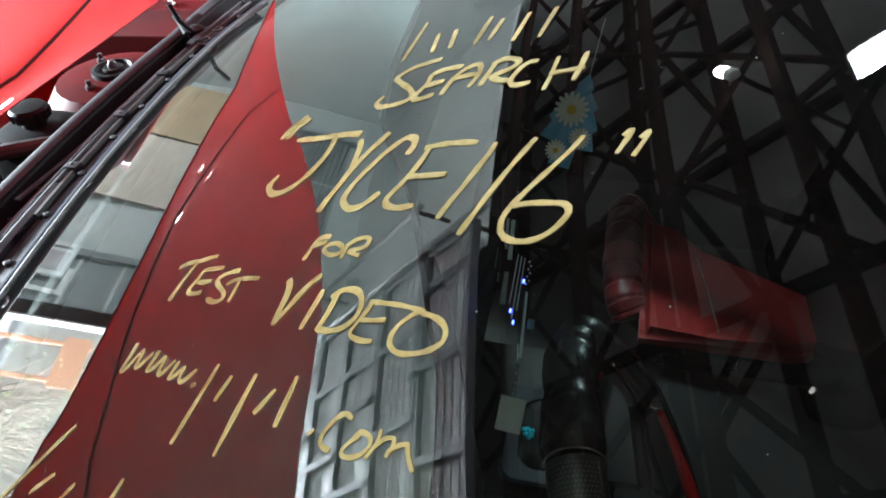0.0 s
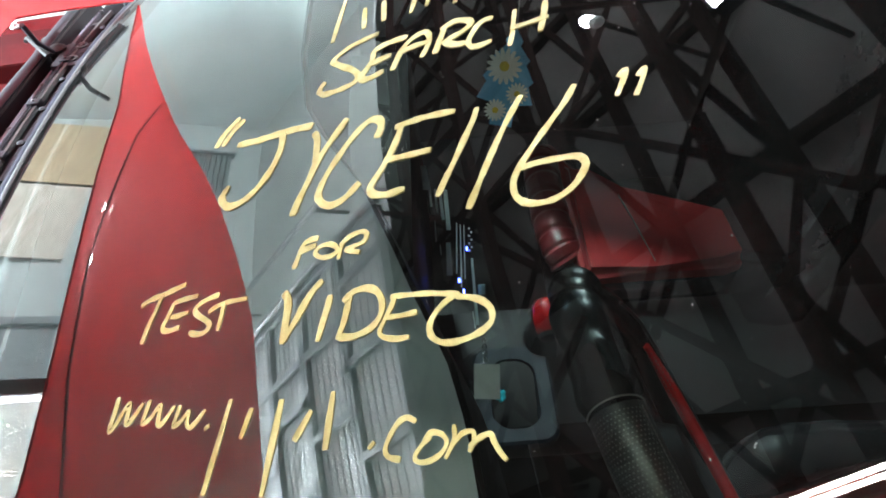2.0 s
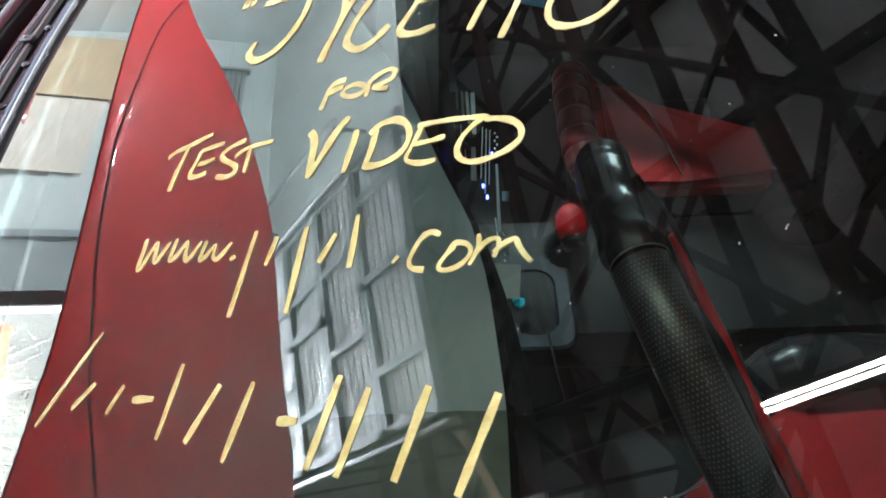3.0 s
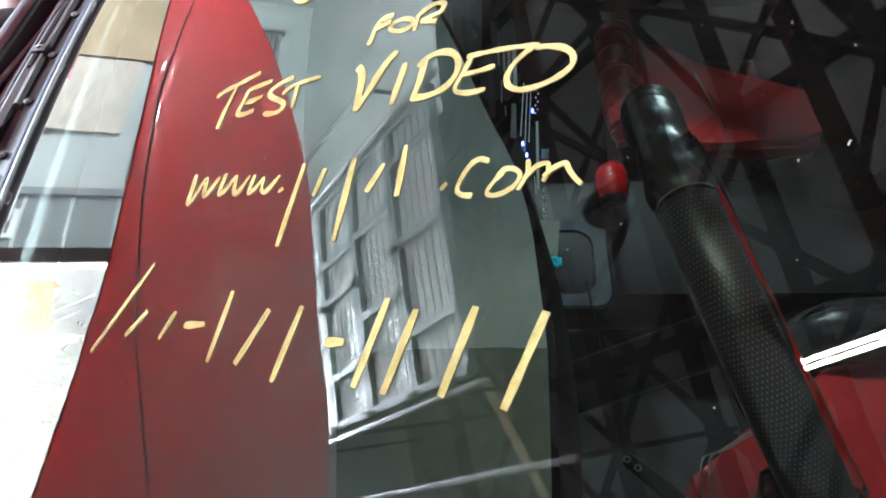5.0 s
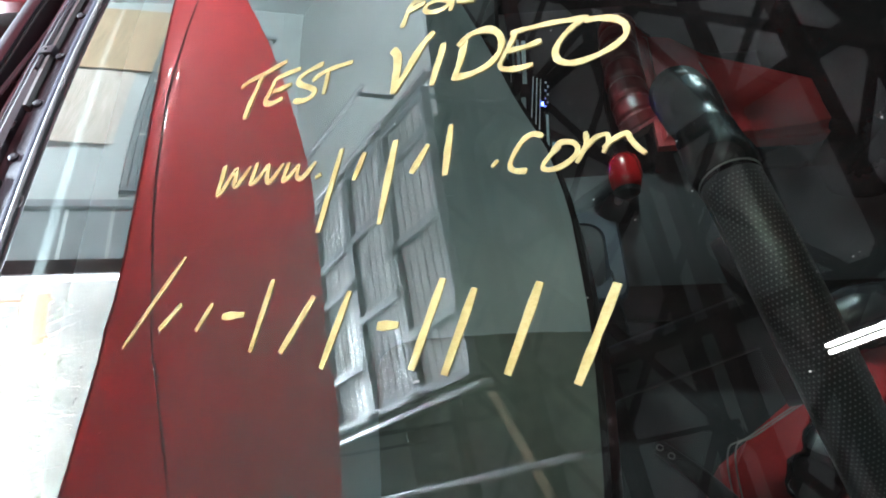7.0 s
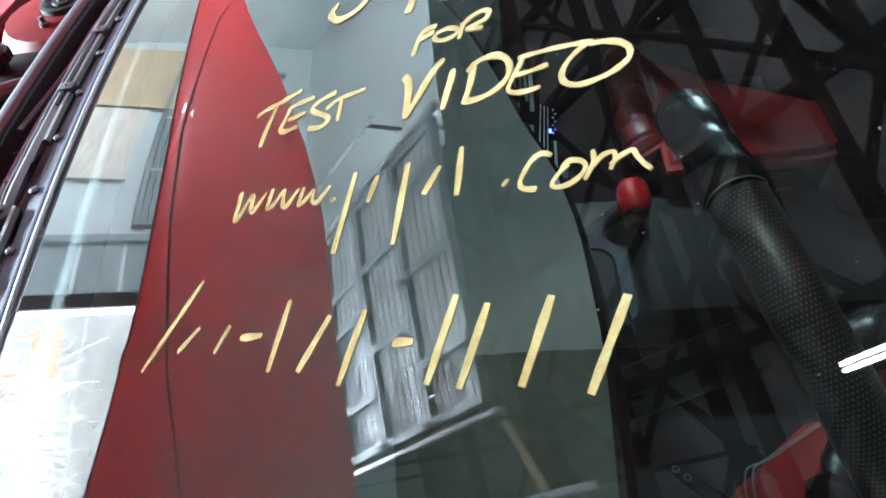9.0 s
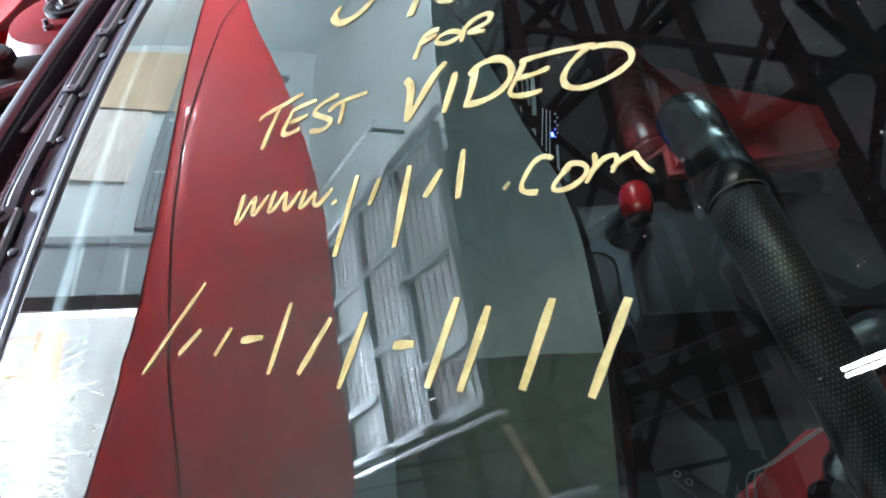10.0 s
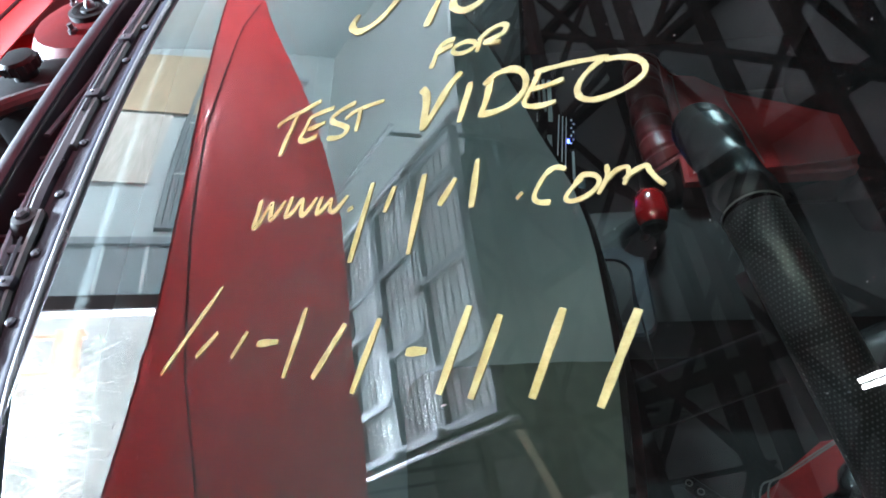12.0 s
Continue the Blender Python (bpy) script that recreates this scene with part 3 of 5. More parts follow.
hand_letter((-0.0052, 0.1869), 0.0061, [(57.3, 50.7), (46.6, 52.7), (28.6, 54.7), (14.9, 50.5), (11.7, 45.6), (21.4, 32.8), (34.4, 17.9), (40.3, 6.2), (35.6, 0.0), (21.2, 1.3), (6.2, 5.8), (0.0, 12.9), (0.7, 17.7), (3.9, 21.5)])
hand_letter((0.0387, 0.1811), 0.0061, [(42.2, 28.6), (29.6, 33.2), (16.7, 34.8), (11.1, 32.0), (10.4, 23.4), (5.2, 15.2), (0.0, 8.7), (2.0, 3.0), (8.8, 0.3), (20.2, 0.0)], [(10.7, 17.9), (19.1, 16.9), (26.8, 15.6)])
hand_letter((0.0697, 0.1739), 0.0056, [(0.0, 3.7), (3.5, 12.5), (8.7, 22.6), (17.7, 29.1), (28.2, 29.0), (32.3, 24.2), (33.2, 15.3), (30.5, 6.5), (26.9, 0.0)], [(6.1, 19.4), (17.7, 17.8), (31.7, 13.6)])
hand_letter((0.1080, 0.1612), 0.0055, [(0.0, 8.3), (3.2, 17.8), (9.2, 33.5)], [(6.7, 32.6), (17.7, 33.2), (28.6, 25.6), (30.6, 18.8), (22.7, 15.2), (13.0, 15.1), (7.6, 13.7)], [(8.5, 13.6), (15.5, 5.4), (24.3, 0.0)])
hand_letter((0.1355, 0.1485), 0.0051, [(19.6, 25.7), (14.6, 27.7), (8.4, 25.7), (3.3, 19.3), (0.0, 12.2), (2.3, 5.0), (8.9, 1.2), (16.5, 0.0)])
hand_letter((0.1664, 0.1324), 0.0042, [(7.1, 35.5), (5.0, 23.5), (2.9, 11.8), (0.0, 1.1)], [(29.6, 27.4), (27.1, 15.2), (22.6, 0.0)], [(3.4, 17.3), (15.1, 13.8), (28.5, 10.1)])
hand_letter((-0.1688, 0.0112), 0.0052, [(0.0, 37.0), (10.0, 39.1), (23.2, 38.1), (46.9, 38.4)], [(22.6, 37.8), (19.4, 26.5), (14.6, 13.8), (11.4, 0.0)])
hand_letter((-0.1370, 0.0107), 0.0044, [(32.5, 22.1), (19.1, 24.3), (8.0, 25.0), (5.9, 20.1), (3.0, 13.3), (0.0, 7.2), (2.7, 2.8), (8.6, 0.4), (18.2, 0.0)], [(8.1, 12.4), (15.6, 10.7), (25.2, 10.2)])
hand_letter((-0.1045, -0.0034), 0.0044, [(23.4, 28.1), (14.4, 28.6), (6.0, 27.5), (0.8, 23.9), (5.3, 17.4), (14.3, 10.3), (19.6, 4.1), (15.8, 0.0), (8.0, 0.8), (0.0, 4.9)])
hand_letter((-0.0877, -0.0055), 0.0039, [(0.0, 18.4), (5.8, 20.3), (15.6, 20.4), (35.6, 16.3)], [(14.0, 20.2), (13.6, 10.9), (12.3, 0.0)])
hand_letter((-0.0157, -0.0355), 0.0058, [(0.0, 36.3), (3.1, 30.7), (4.0, 21.8), (3.2, 12.0), (2.4, 0.0)], [(2.4, 0.0), (10.9, 10.2), (19.5, 23.1), (25.5, 29.8), (30.8, 33.4)])
hand_letter((0.0157, -0.0439), 0.0049, [(7.4, 27.6), (6.1, 20.8), (2.8, 10.4), (0.0, 0.0)])
hand_letter((0.0313, -0.0511), 0.0048, [(7.6, 30.6), (6.3, 23.5), (3.7, 12.5), (0.0, 4.2)], [(3.9, 27.9), (10.9, 31.5), (20.9, 30.2), (28.5, 24.4), (31.9, 15.5), (30.4, 7.1), (23.7, 1.4), (14.1, 0.0), (6.3, 1.2), (0.0, 3.8)])
hand_letter((0.0615, -0.0639), 0.0035, [(8.5, 30.2), (20.1, 27.1), (33.9, 22.9), (51.7, 15.8)], [(10.7, 28.9), (7.3, 22.0), (2.9, 15.5), (0.0, 9.9), (2.3, 5.5), (11.1, 1.3), (18.7, 0.0)], [(5.6, 17.1), (15.6, 14.7), (24.7, 13.7)])
hand_letter((0.0945, -0.0766), 0.0037, [(16.4, 28.3), (10.2, 26.0), (3.7, 21.3), (0.0, 14.8), (1.0, 8.2), (6.1, 3.1), (13.8, 0.3), (24.7, 0.0), (32.5, 1.8), (37.6, 5.6), (37.7, 12.3), (33.4, 18.5), (26.2, 23.6), (18.8, 26.7)])
hand_letter((-0.1713, -0.0544), 0.0046, [(2.2, 23.0), (1.7, 12.7), (0.0, 0.0), (6.1, 2.7), (12.3, 11.9), (16.5, 14.9), (17.9, 1.0), (23.4, 2.8), (31.1, 10.8)])
hand_letter((-0.1355, -0.0636), 0.0041, [(2.7, 20.4), (0.8, 12.6), (0.0, 5.5), (6.6, 6.7), (14.7, 14.2), (15.9, 1.9), (20.6, 0.0), (29.3, 8.9)])
hand_letter((-0.1033, -0.0733), 0.0038, [(2.8, 17.2), (1.2, 10.7), (0.0, 5.0), (6.1, 6.3), (12.6, 11.6), (12.8, 3.0), (17.9, 0.0), (27.9, 7.9)])
hand_letter((-0.0723, -0.0778), 0.0042, [(0.0, 0.0), (2.3, 0.8)])
hand_letter((0.0545, -0.1201), 0.0029, [(0.0, 0.0), (2.5, 1.9)])
hand_letter((0.0644, -0.1304), 0.0033, [(18.4, 17.5), (13.8, 20.5), (8.1, 19.0), (2.7, 12.9), (0.0, 7.1), (2.0, 2.7), (8.2, 0.0)])
hand_letter((0.0821, -0.1351), 0.0029, [(9.1, 11.7), (4.5, 8.9), (0.0, 4.1), (2.1, 0.8), (8.8, 0.0), (15.3, 2.3), (18.5, 6.8), (16.1, 11.4), (10.2, 13.7), (6.3, 11.2)])
hand_letter((0.0997, -0.1434), 0.0027, [(5.6, 22.1), (5.4, 16.2), (2.8, 11.8), (0.0, 7.9)], [(4.8, 13.7), (9.9, 17.2), (15.6, 17.0), (15.9, 12.7), (13.3, 8.2)], [(13.8, 10.3), (19.3, 12.9), (24.9, 13.3), (26.2, 9.6), (28.8, 3.8), (31.3, 0.0)])
# address bars
bar((-0.066, -0.119), (-0.053, -0.065))
bar((-0.040, -0.091), (-0.034, -0.076))
bar((-0.019, -0.129), (-0.010, -0.077))
bar((0.003, -0.103), (0.013, -0.090))
bar((0.025, -0.113), (0.029, -0.083))
# number bars
bar((-0.245, -0.155), (-0.194, -0.100))
bar((-0.206, -0.150), (-0.188, -0.138))
bar((-0.166, -0.160), (-0.155, -0.146))
bar((-0.141, -0.157), (-0.123, -0.160))
bar((-0.112, -0.185), (-0.100, -0.144))
bar((-0.086, -0.191), (-0.065, -0.164))
bar((-0.054, -0.206), (-0.038, -0.168))
bar((-0.016, -0.192), (-0.005, -0.194))
bar((0.005, -0.218), (0.023, -0.177))
bar((0.024, -0.224), (0.041, -0.187))
bar((0.057, -0.230), (0.075, -0.193))
bar((0.089, -0.240), (0.110, -0.203))


# ---- hood, cowl and engine bay ----
LAY = STILL
MIDY, TILT = 0.37, radians(38)


def hood_rear(d, k):
    """How far forward the rear edge lies, d from the middle of the car."""
    if k > 0:
        return -0.088 - 0.16 * d * d + 0.7 * max(0.0, d - 0.38)
    return -0.088 + 0.235 * (d - 0.375 + math.sqrt((d - 0.375) ** 2 + 0.0006))


def hood_at(s, k):
    """A place of the raised hood, s from its rear edge to its front and k across."""
    if k > 0:
        d = k * 0.575 * math.sqrt(1 - max(0.0, (s - 0.45) / 0.6) ** 2)
        crease = -0.107 - 0.10 * d - 0.22 * d * d
    else:
        d = -k * 0.72 * math.sqrt(1 - max(0.0, (s - 0.5) / 0.54) ** 4)
        crease = -0.107 - 0.095 * (d - 0.17 + math.sqrt((d - 0.17) ** 2 + 0.004))
    y = MIDY + (d if k > 0 else -d)
    rear, front = hood_rear(d, k), -0.70 - 0.35 * max(0.0, 0.2 - y) ** 1.5
    crease = min(crease, rear - 0.018)
    x = rear + (crease - rear) * s / 0.15 if s < 0.15 else crease + (front - crease) * (s - 0.15) / 0.85
    z = 1.088 - (0.2 - 0.12 * s) * d * d + math.tan(TILT) * (-0.09 - x)
    z += 0.3 * max(0.0, d - 0.38) * max(0.0, 1 - s) ** 6
    e = crease - x
    if s < 0.15:
        z -= 0.002 * math.sin(math.pi * s / 0.15)
    elif 0.0002 < e < 0.0028:
        z -= 0.009
    elif e >= 0.0028:
        z += 0.005 * (1 - math.exp(-(e - 0.0028) / 0.006)) - 0.003
    return Vector((x, y, z)), Vector((math.sin(TILT), 0.12 * (y - MIDY), math.cos(TILT))).normalized()


def hood():
    ss = [0, 0.008, 0.03, 0.06, 0.09, 0.12, 0.14, 0.148, 0.15, 0.1504, 0.1538, 0.1544, 0.156, 0.158, 0.1605, 0.164, 0.169, 0.176, 0.185, 0.2, 0.22] + span(0.24, 0.96, 24) + [0.98, 0.992, 1.0]
    h = part("hood", sheet(bmesh.new(), hood_at, ss, span(-1, 1, 64), 0.004), RED, car, "glossy red hood, raised")
    def inner(s, k):
        p, n = hood_at(0.35 + 0.6 * s, -0.9 + 1.8 * k)
        return p - 0.02 * n, n
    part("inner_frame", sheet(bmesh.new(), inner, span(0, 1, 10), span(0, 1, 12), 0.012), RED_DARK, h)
    return h


raised_hood = hood()


def crease_shade():
    # the groove itself stays bright, so a dark bead stands for its shade
    line = [hood_at(0.1522, k)[0] + Vector((0, 0, 0.0095)) for k in span(-0.99, 0.93, 90)]
    part("crease_shade", sweep(bmesh.new(), line, 0.0021, 6), RED_DARK, raised_hood, "dark bead along the crease, for the shade in its groove")


crease_shade()


def cowl():
    ys = span(-0.45, 1.0, 72)
    shape = [(0.0, 0.0), (0.05, -0.004), (0.24, -0.007), (0.27, -0.010), (0.29, -0.026), (0.36, -0.030), (0.52, -0.032), (0.56, -0.018), (0.60, -0.012), (0.63, -0.010), (0.65, -0.034), (0.72, -0.046), (0.80, -0.044), (0.87, -0.040), (0.91, -0.012), (0.95, 0.002), (1.0, 0.0)]
    def drop(s):
        for (a, za), (b, zb) in zip(shape, shape[1:]):
            if s <= b:
                return za + (zb - za) * (s - a) / (b - a)
        return 0.0
    def f(s, y):
        base = ROLL @ on_glass(glass_foot(y) - 0.01, y, -0.004)
        rim = -0.155 + 0.5 * max(0.0, abs(y - 0.5) - 0.3) ** 2
        return Vector((base.x + (rim - base.x) * s, base.y, base.z - 0.005 * s + drop(s))), Vector((0, 0, 1))
    ss = sorted(span(0, 1, 40) + [0.28, 0.285, 0.295, 0.555, 0.635, 0.645, 0.655])
    c = part("cowl_panel", sheet(bmesh.new(), f, ss, ys, 0.004), COWLM, car, "black plastic cowl panel under the windshield")
    part("hood_seal", sweep(bmesh.new(), [f(0.965, y)[0] + Vector((0, 0, 0.002)) for y in ys], 0.011, 10, flat=0.28), COWLM, c)
    part("seal_lip", sweep(bmesh.new(), [f(0.915, y)[0] + Vector((0, 0, 0.003)) for y in ys], 0.0022, 6), RUBBER, c)
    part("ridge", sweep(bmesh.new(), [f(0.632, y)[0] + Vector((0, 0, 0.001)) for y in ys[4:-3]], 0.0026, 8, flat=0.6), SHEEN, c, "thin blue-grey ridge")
    for y in span(-0.3, 0.92, 18):
        part("rib", box(bmesh.new(), f(0.86, y)[0] - Vector((0.0, 0.0025, 0.002)), f(0.67, y)[0] + Vector((0.0, 0.0025, 0.012)), 0.001), COWLM, c, smooth=False)
    for y in span(-0.3, 0.95, 14):
        part("clip", lathe(bmesh.new(), [(0.006, 0), (0.006, 0.003), (0.003, 0.005)], f(0.22, y)[0], sides=10), COWLM, c)
    for y in span(-0.25, 0.9, 9):
        part("screw", lathe(bmesh.new(), [(0.004, 0), (0.004, 0.003), (0.002, 0.0045)], f(0.60, y + 0.04)[0], sides=8), SATIN, c)
    for y in span(-0.2, 0.9, 8):
        bm = box(bmesh.new(), f(0.57, y)[0] - Vector((0.012, 0.007, 0.0)), f(0.50, y)[0] + Vector((0.008, 0.007, 0.018)), 0.003)
        part("bracket", bm, COWLM, c)
    return f


cowl_at = cowl()


def wiper(y0, y1, s0, s1):
    w = new("wiper")
    w.parent = car
    tagged(w, "black wiper with a flat arm and a slim blade")
    lift = Vector((0, 0, 0.022))
    path = smooth_path([cowl_at(s0, y0)[0] + lift * 0.8, cowl_at(s0 * 0.92, y0 + 0.06)[0] + lift * 1.3, cowl_at(s0 * 0.6 + s1 * 0.4, y0 + 0.5 * (y1 - y0))[0] + lift * 1.2, cowl_at(s1, y1)[0] + lift], 8)
    part("arm", sweep(bmesh.new(), path, lambda t: 0.0085 - 0.003 * t, 4, flat=0.45), COWLM, w, smooth=False)
    # pale strip that draws the sheen along the arm
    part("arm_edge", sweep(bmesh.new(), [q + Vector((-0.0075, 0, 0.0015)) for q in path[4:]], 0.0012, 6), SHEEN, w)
    part("pivot_cap", lathe(bmesh.new(), [(0.021, 0), (0.021, 0.014), (0.015, 0.024), (0.004, 0.027)], path[0] - Vector((0, 0, 0.01)), sides=20), BLACK, w)
    part("pivot_nut", lathe(bmesh.new(), [(0.009, 0), (0.009, 0.006), (0.005, 0.009)], path[0] + Vector((0, 0, 0.014)), sides=6), SATIN, w)
    mid = [cowl_at(0.33 + 0.03 * math.sin(3.14 * t), y0 + 0.12 + t * (y1 - y0))[0] + Vector((0, 0, 0.022)) for t in span(0, 1, 20)]
    b = part("blade", sweep(bmesh.new(), mid, 0.0042, 6, flat=1.6), RUBBER, w)
    part("blade_spine", sweep(bmesh.new(), [q + Vector((-0.008, 0, 0.006)) for q in mid[2:-2]], 0.0026, 4), COWLM, b)
    for k in (3, 7, 11, 15):
        part("claw", box(bmesh.new(), mid[k] - Vector((0.014, 0.008, 0.0)), mid[k] + Vector((0.006, 0.008, 0.010)), 0.002), COWLM, b)
        part("rivet", lathe(bmesh.new(), [(0.0026, 0), (0.0026, 0.002), (0.001, 0.003)], mid[k] + Vector((-0.005, 0, 0.010)), sides=8), SATIN, b)


wiper(-0.42, 0.0, 0.50, 0.46)
wiper(0.11, 0.80, 0.47, 0.42)


def disc(name, at, rings, m, parent, label=""):
    return part(name, lathe(bmesh.new(), rings, at), m, parent, label)


def engine_bay():
    part("bay_tray", box(bmesh.new(), (-1.02, -0.42, 0.45), (-0.2, 1.15, 0.5)), BLACK, car)
    part("firewall", box(bmesh.new(), (-0.18, -0.42, 0.45), (-0.165, 1.1, 0.92)), BLACK, car)
    for y, out in ((1.06, 1), (-0.36, -1)):
        prof = [(0.0, 0.76), (0.0, 0.86), (0.035, 0.885), (0.05, 0.905), (0.09, 0.915), (0.10, 0.90)]
        def f(s, x, y=y, out=out):
            i = min(int(s), len(prof) - 2)
            a, b = prof[i], prof[i + 1]
            t = s - i
            return Vector((x, y + out * (a[0] + (b[0] - a[0]) * t), a[1] + (b[1] - a[1]) * t + 0.06 * (x + 0.25) * (1 if x < 0.1 else 0))), Vector((0, 0.3 * out, 1))
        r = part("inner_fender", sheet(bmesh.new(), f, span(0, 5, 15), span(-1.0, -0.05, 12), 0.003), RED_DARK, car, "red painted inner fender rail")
        for x in (-0.2, -0.36, -0.55):
            part("bolt", lathe(bmesh.new(), [(0.011, 0), (0.011, 0.003), (0.006, 0.004), (0.006, 0.01)], f(3.5, x)[0], sides=8), ALU, r)
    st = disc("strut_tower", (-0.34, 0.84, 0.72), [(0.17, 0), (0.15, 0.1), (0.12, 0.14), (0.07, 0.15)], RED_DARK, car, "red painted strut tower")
    cap = disc("strut_cap", (-0.34, 0.84, 0.868), [(0.045, 0), (0.045, 0.012), (0.037, 0.014), (0.033, 0.006), (0.022, 0.006), (0.020, 0.014), (0.012, 0.014)], BLACK, st)
    disc("shaft_nut", (-0.34, 0.84, 0.876), [(0.010, 0), (0.010, 0.012), (0.005, 0.02)], SATIN, cap)
    for a in (0.4, 2.5, 4.6):
        disc("stud", (-0.34 + 0.075 * math.cos(a), 0.84 + 0.075 * math.sin(a), 0.866), [(0.009, 0), (0.009, 0.008), (0.005, 0.01), (0.005, 0.02)], SATIN, st)
    r = part("reservoir", box(bmesh.new(), (-0.45, 0.56, 0.7), (-0.31, 0.70, 0.86), 0.025), BLACK, car, "black plastic reservoir")
    disc("neck", (-0.38, 0.63, 0.85), [(0.022, 0), (0.022, 0.03)], BLACK, r)
    cp = disc("cap", (-0.38, 0.63, 0.875), [(0.033, 0), (0.034, 0.018), (0.030, 0.024), (0.012, 0.026)], BLACK, r)
    for k in range(16):
        a = 2 * math.pi * k / 16
        part("rib", box(bmesh.new(), (-0.38 + 0.034 * math.cos(a) - 0.002, 0.63 + 0.034 * math.sin(a) - 0.002, 0.877), (-0.38 + 0.034 * math.cos(a) + 0.002, 0.63 + 0.034 * math.sin(a) + 0.002, 0.892)), BLACK, cp, smooth=False)
    hose = smooth_path([(-0.50, 0.45, 0.80), (-0.40, 0.50, 0.86), (-0.33, 0.56, 0.86), (-0.30, 0.66, 0.82), (-0.28, 0.78, 0.78)], 8)
    part("hose", sweep(bmesh.new(), hose, 0.014, 10), RUBBER, car)
    part("hose", sweep(bmesh.new(), [q + Vector((-0.02, 0.05, -0.03)) for q in hose], 0.010, 10), RUBBER, car)
    part("engine", box(bmesh.new(), (-0.88, 0.05, 0.5), (-0.45, 0.48, 0.82), 0.04), BLACK, car, "black plastic engine cover")
    part("radiator_support", box(bmesh.new(), (-1.01, -0.4, 0.66), (-0.93, 1.1, 0.78), 0.01), BLACK, car)
    h = part("hinge", sweep(bmesh.new(), [(-0.125, 0.83, 0.975), (-0.13, 0.80, 1.01), (-0.125, 0.775, 1.052)], 0.0045, 8), COWLM, car, "dark hood hinge rod")
    disc("foot", (-0.125, 0.84, 0.95), [(0.016, 0), (0.016, 0.03), (0.008, 0.035)], BLACK, h)
    disc("rubber_stop", (-0.19, 0.95, 0.90), [(0.022, 0), (0.024, 0.03), (0.02, 0.05), (0.012, 0.052)], RUBBER, car)
    arm = smooth_path([(-0.12, 0.80, 0.985), (-0.2, 0.90, 0.975), (-0.25, 0.97, 0.94)], 6)
    part("hinge_arm", sweep(bmesh.new(), arm, 0.007, 6, flat=0.5), BLACK, car)
    lid = part("linkage_cover", box(bmesh.new(), (-0.12, 0.78, 0.950), (-0.045, 0.87, 0.976), 0.010), COWLM, car)
    for y in (0.80, 0.85):
        part("bolt_well", lathe(bmesh.new(), [(0.011, 0), (0.011, 0.003), (0.007, 0.003), (0.006, -0.004)], (-0.085, y, 0.975), sides=14), SATIN, lid)
    part("link", sweep(bmesh.new(), smooth_path([(-0.10, 0.70, 0.945), (-0.13, 0.60, 0.950), (-0.115, 0.45, 0.955), (-0.12, 0.30, 0.955)], 6), 0.005, 8, flat=0.5), COWLM, lid)


engine_bay()
LAY = ROLL


# ---- cabin ----
def under_glass(x, v):
    """The height of the windshield's surface over a place of the car's plan."""
    h = -v * v / (2 * RV)
    return MID.z + (x - MID.x + h * math.sin(RAKE)) * math.tan(RAKE) + h * math.cos(RAKE)


def dash():
    ys = span(-0.34, 1.0, 60)
    edge = [(-0.4, 0.552), (-0.24, 0.558), (-0.15, 0.558), (-0.06, 0.549), (0.0, 0.537), (0.06, 0.514), (0.12, 0.494), (0.20, 0.464), (0.28, 0.420), (0.33, 0.398), (0.43, 0.385), (0.60, 0.385), (1.05, 0.350)]
    def rear(y):
        for (a, xa), (b, xb) in zip(edge, edge[1:]):
            if y <= b:
                t = max(0.0, (y - a) / (b - a))
                return xa + (xb - xa) * t
        return edge[-1][1]
    def f(s, y):
        base = on_glass(glass_foot(y) + 0.02, y, -0.02)
        x = base.x + (rear(y) - base.x) * min(s, 1.0)
        z0 = base.z - 0.01
        z = z0 + (1.075 - 0.03 * max(0.0, y - 0.1) - z0) * math.sin(min(s, 1.0) * math.pi / 2)
        z -= min(s, 1.0) * (0.22 * max(0.0, -0.08 - y) ** 1.1 + 0.12 * max(0.0, min(y, 0.05) + 0.06) + 0.03 * max(0.0, min(y, 0.28) - 0.05))
        z = min(z, under_glass(x, y) - 0.022)
        return Vector((x, y, z)), Vector((0, 0, 1))
    # thin overlay whose dark colour stands for shade on the dash
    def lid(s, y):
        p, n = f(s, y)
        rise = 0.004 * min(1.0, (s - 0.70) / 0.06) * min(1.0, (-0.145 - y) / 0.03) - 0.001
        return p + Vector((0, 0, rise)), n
    d = part("dashboard", sheet(bmesh.new(), f, span(0.14, 0.96, 16) + [0.985, 1.0], ys, 0.01), DASH, car, "grey soft-touch dashboard top")
    part("dash_shade", sheet(bmesh.new(), lid, span(0.70, 1.0, 12), span(-0.34, -0.145, 18), 0.004), DASH_SHADE, d, "driver end of the dash top, coloured dark for its shade")
    # black filler, added over the dash's front edge where stray light caught it
    def front(s, y):
        a, b = on_glass(glass_foot(y) - 0.02, y, -0.012), f(0.16, y)[0]
        return a.lerp(b, s) - Vector((0, 0, 0.008 * math.sin(math.pi * s) + 0.003)), Vector((0, 0, 1))
    part("front_filler", sheet(bmesh.new(), front, span(0, 1, 6), ys, 0.006), RUBBER, d, "matt black filler strip, added to hide stray light")
    def back(s, y):
        p = f(1.0, y)[0]
        return p + Vector((0.006 + 0.03 * math.sin(s * 3), 0, -0.006 - 0.4 * s)), Vector((0.95, 0, 0.3))
    part("dash_face", sheet(bmesh.new(), back, span(0, 1, 8), ys, 0.01), BLACK, d)
    return d


dash()


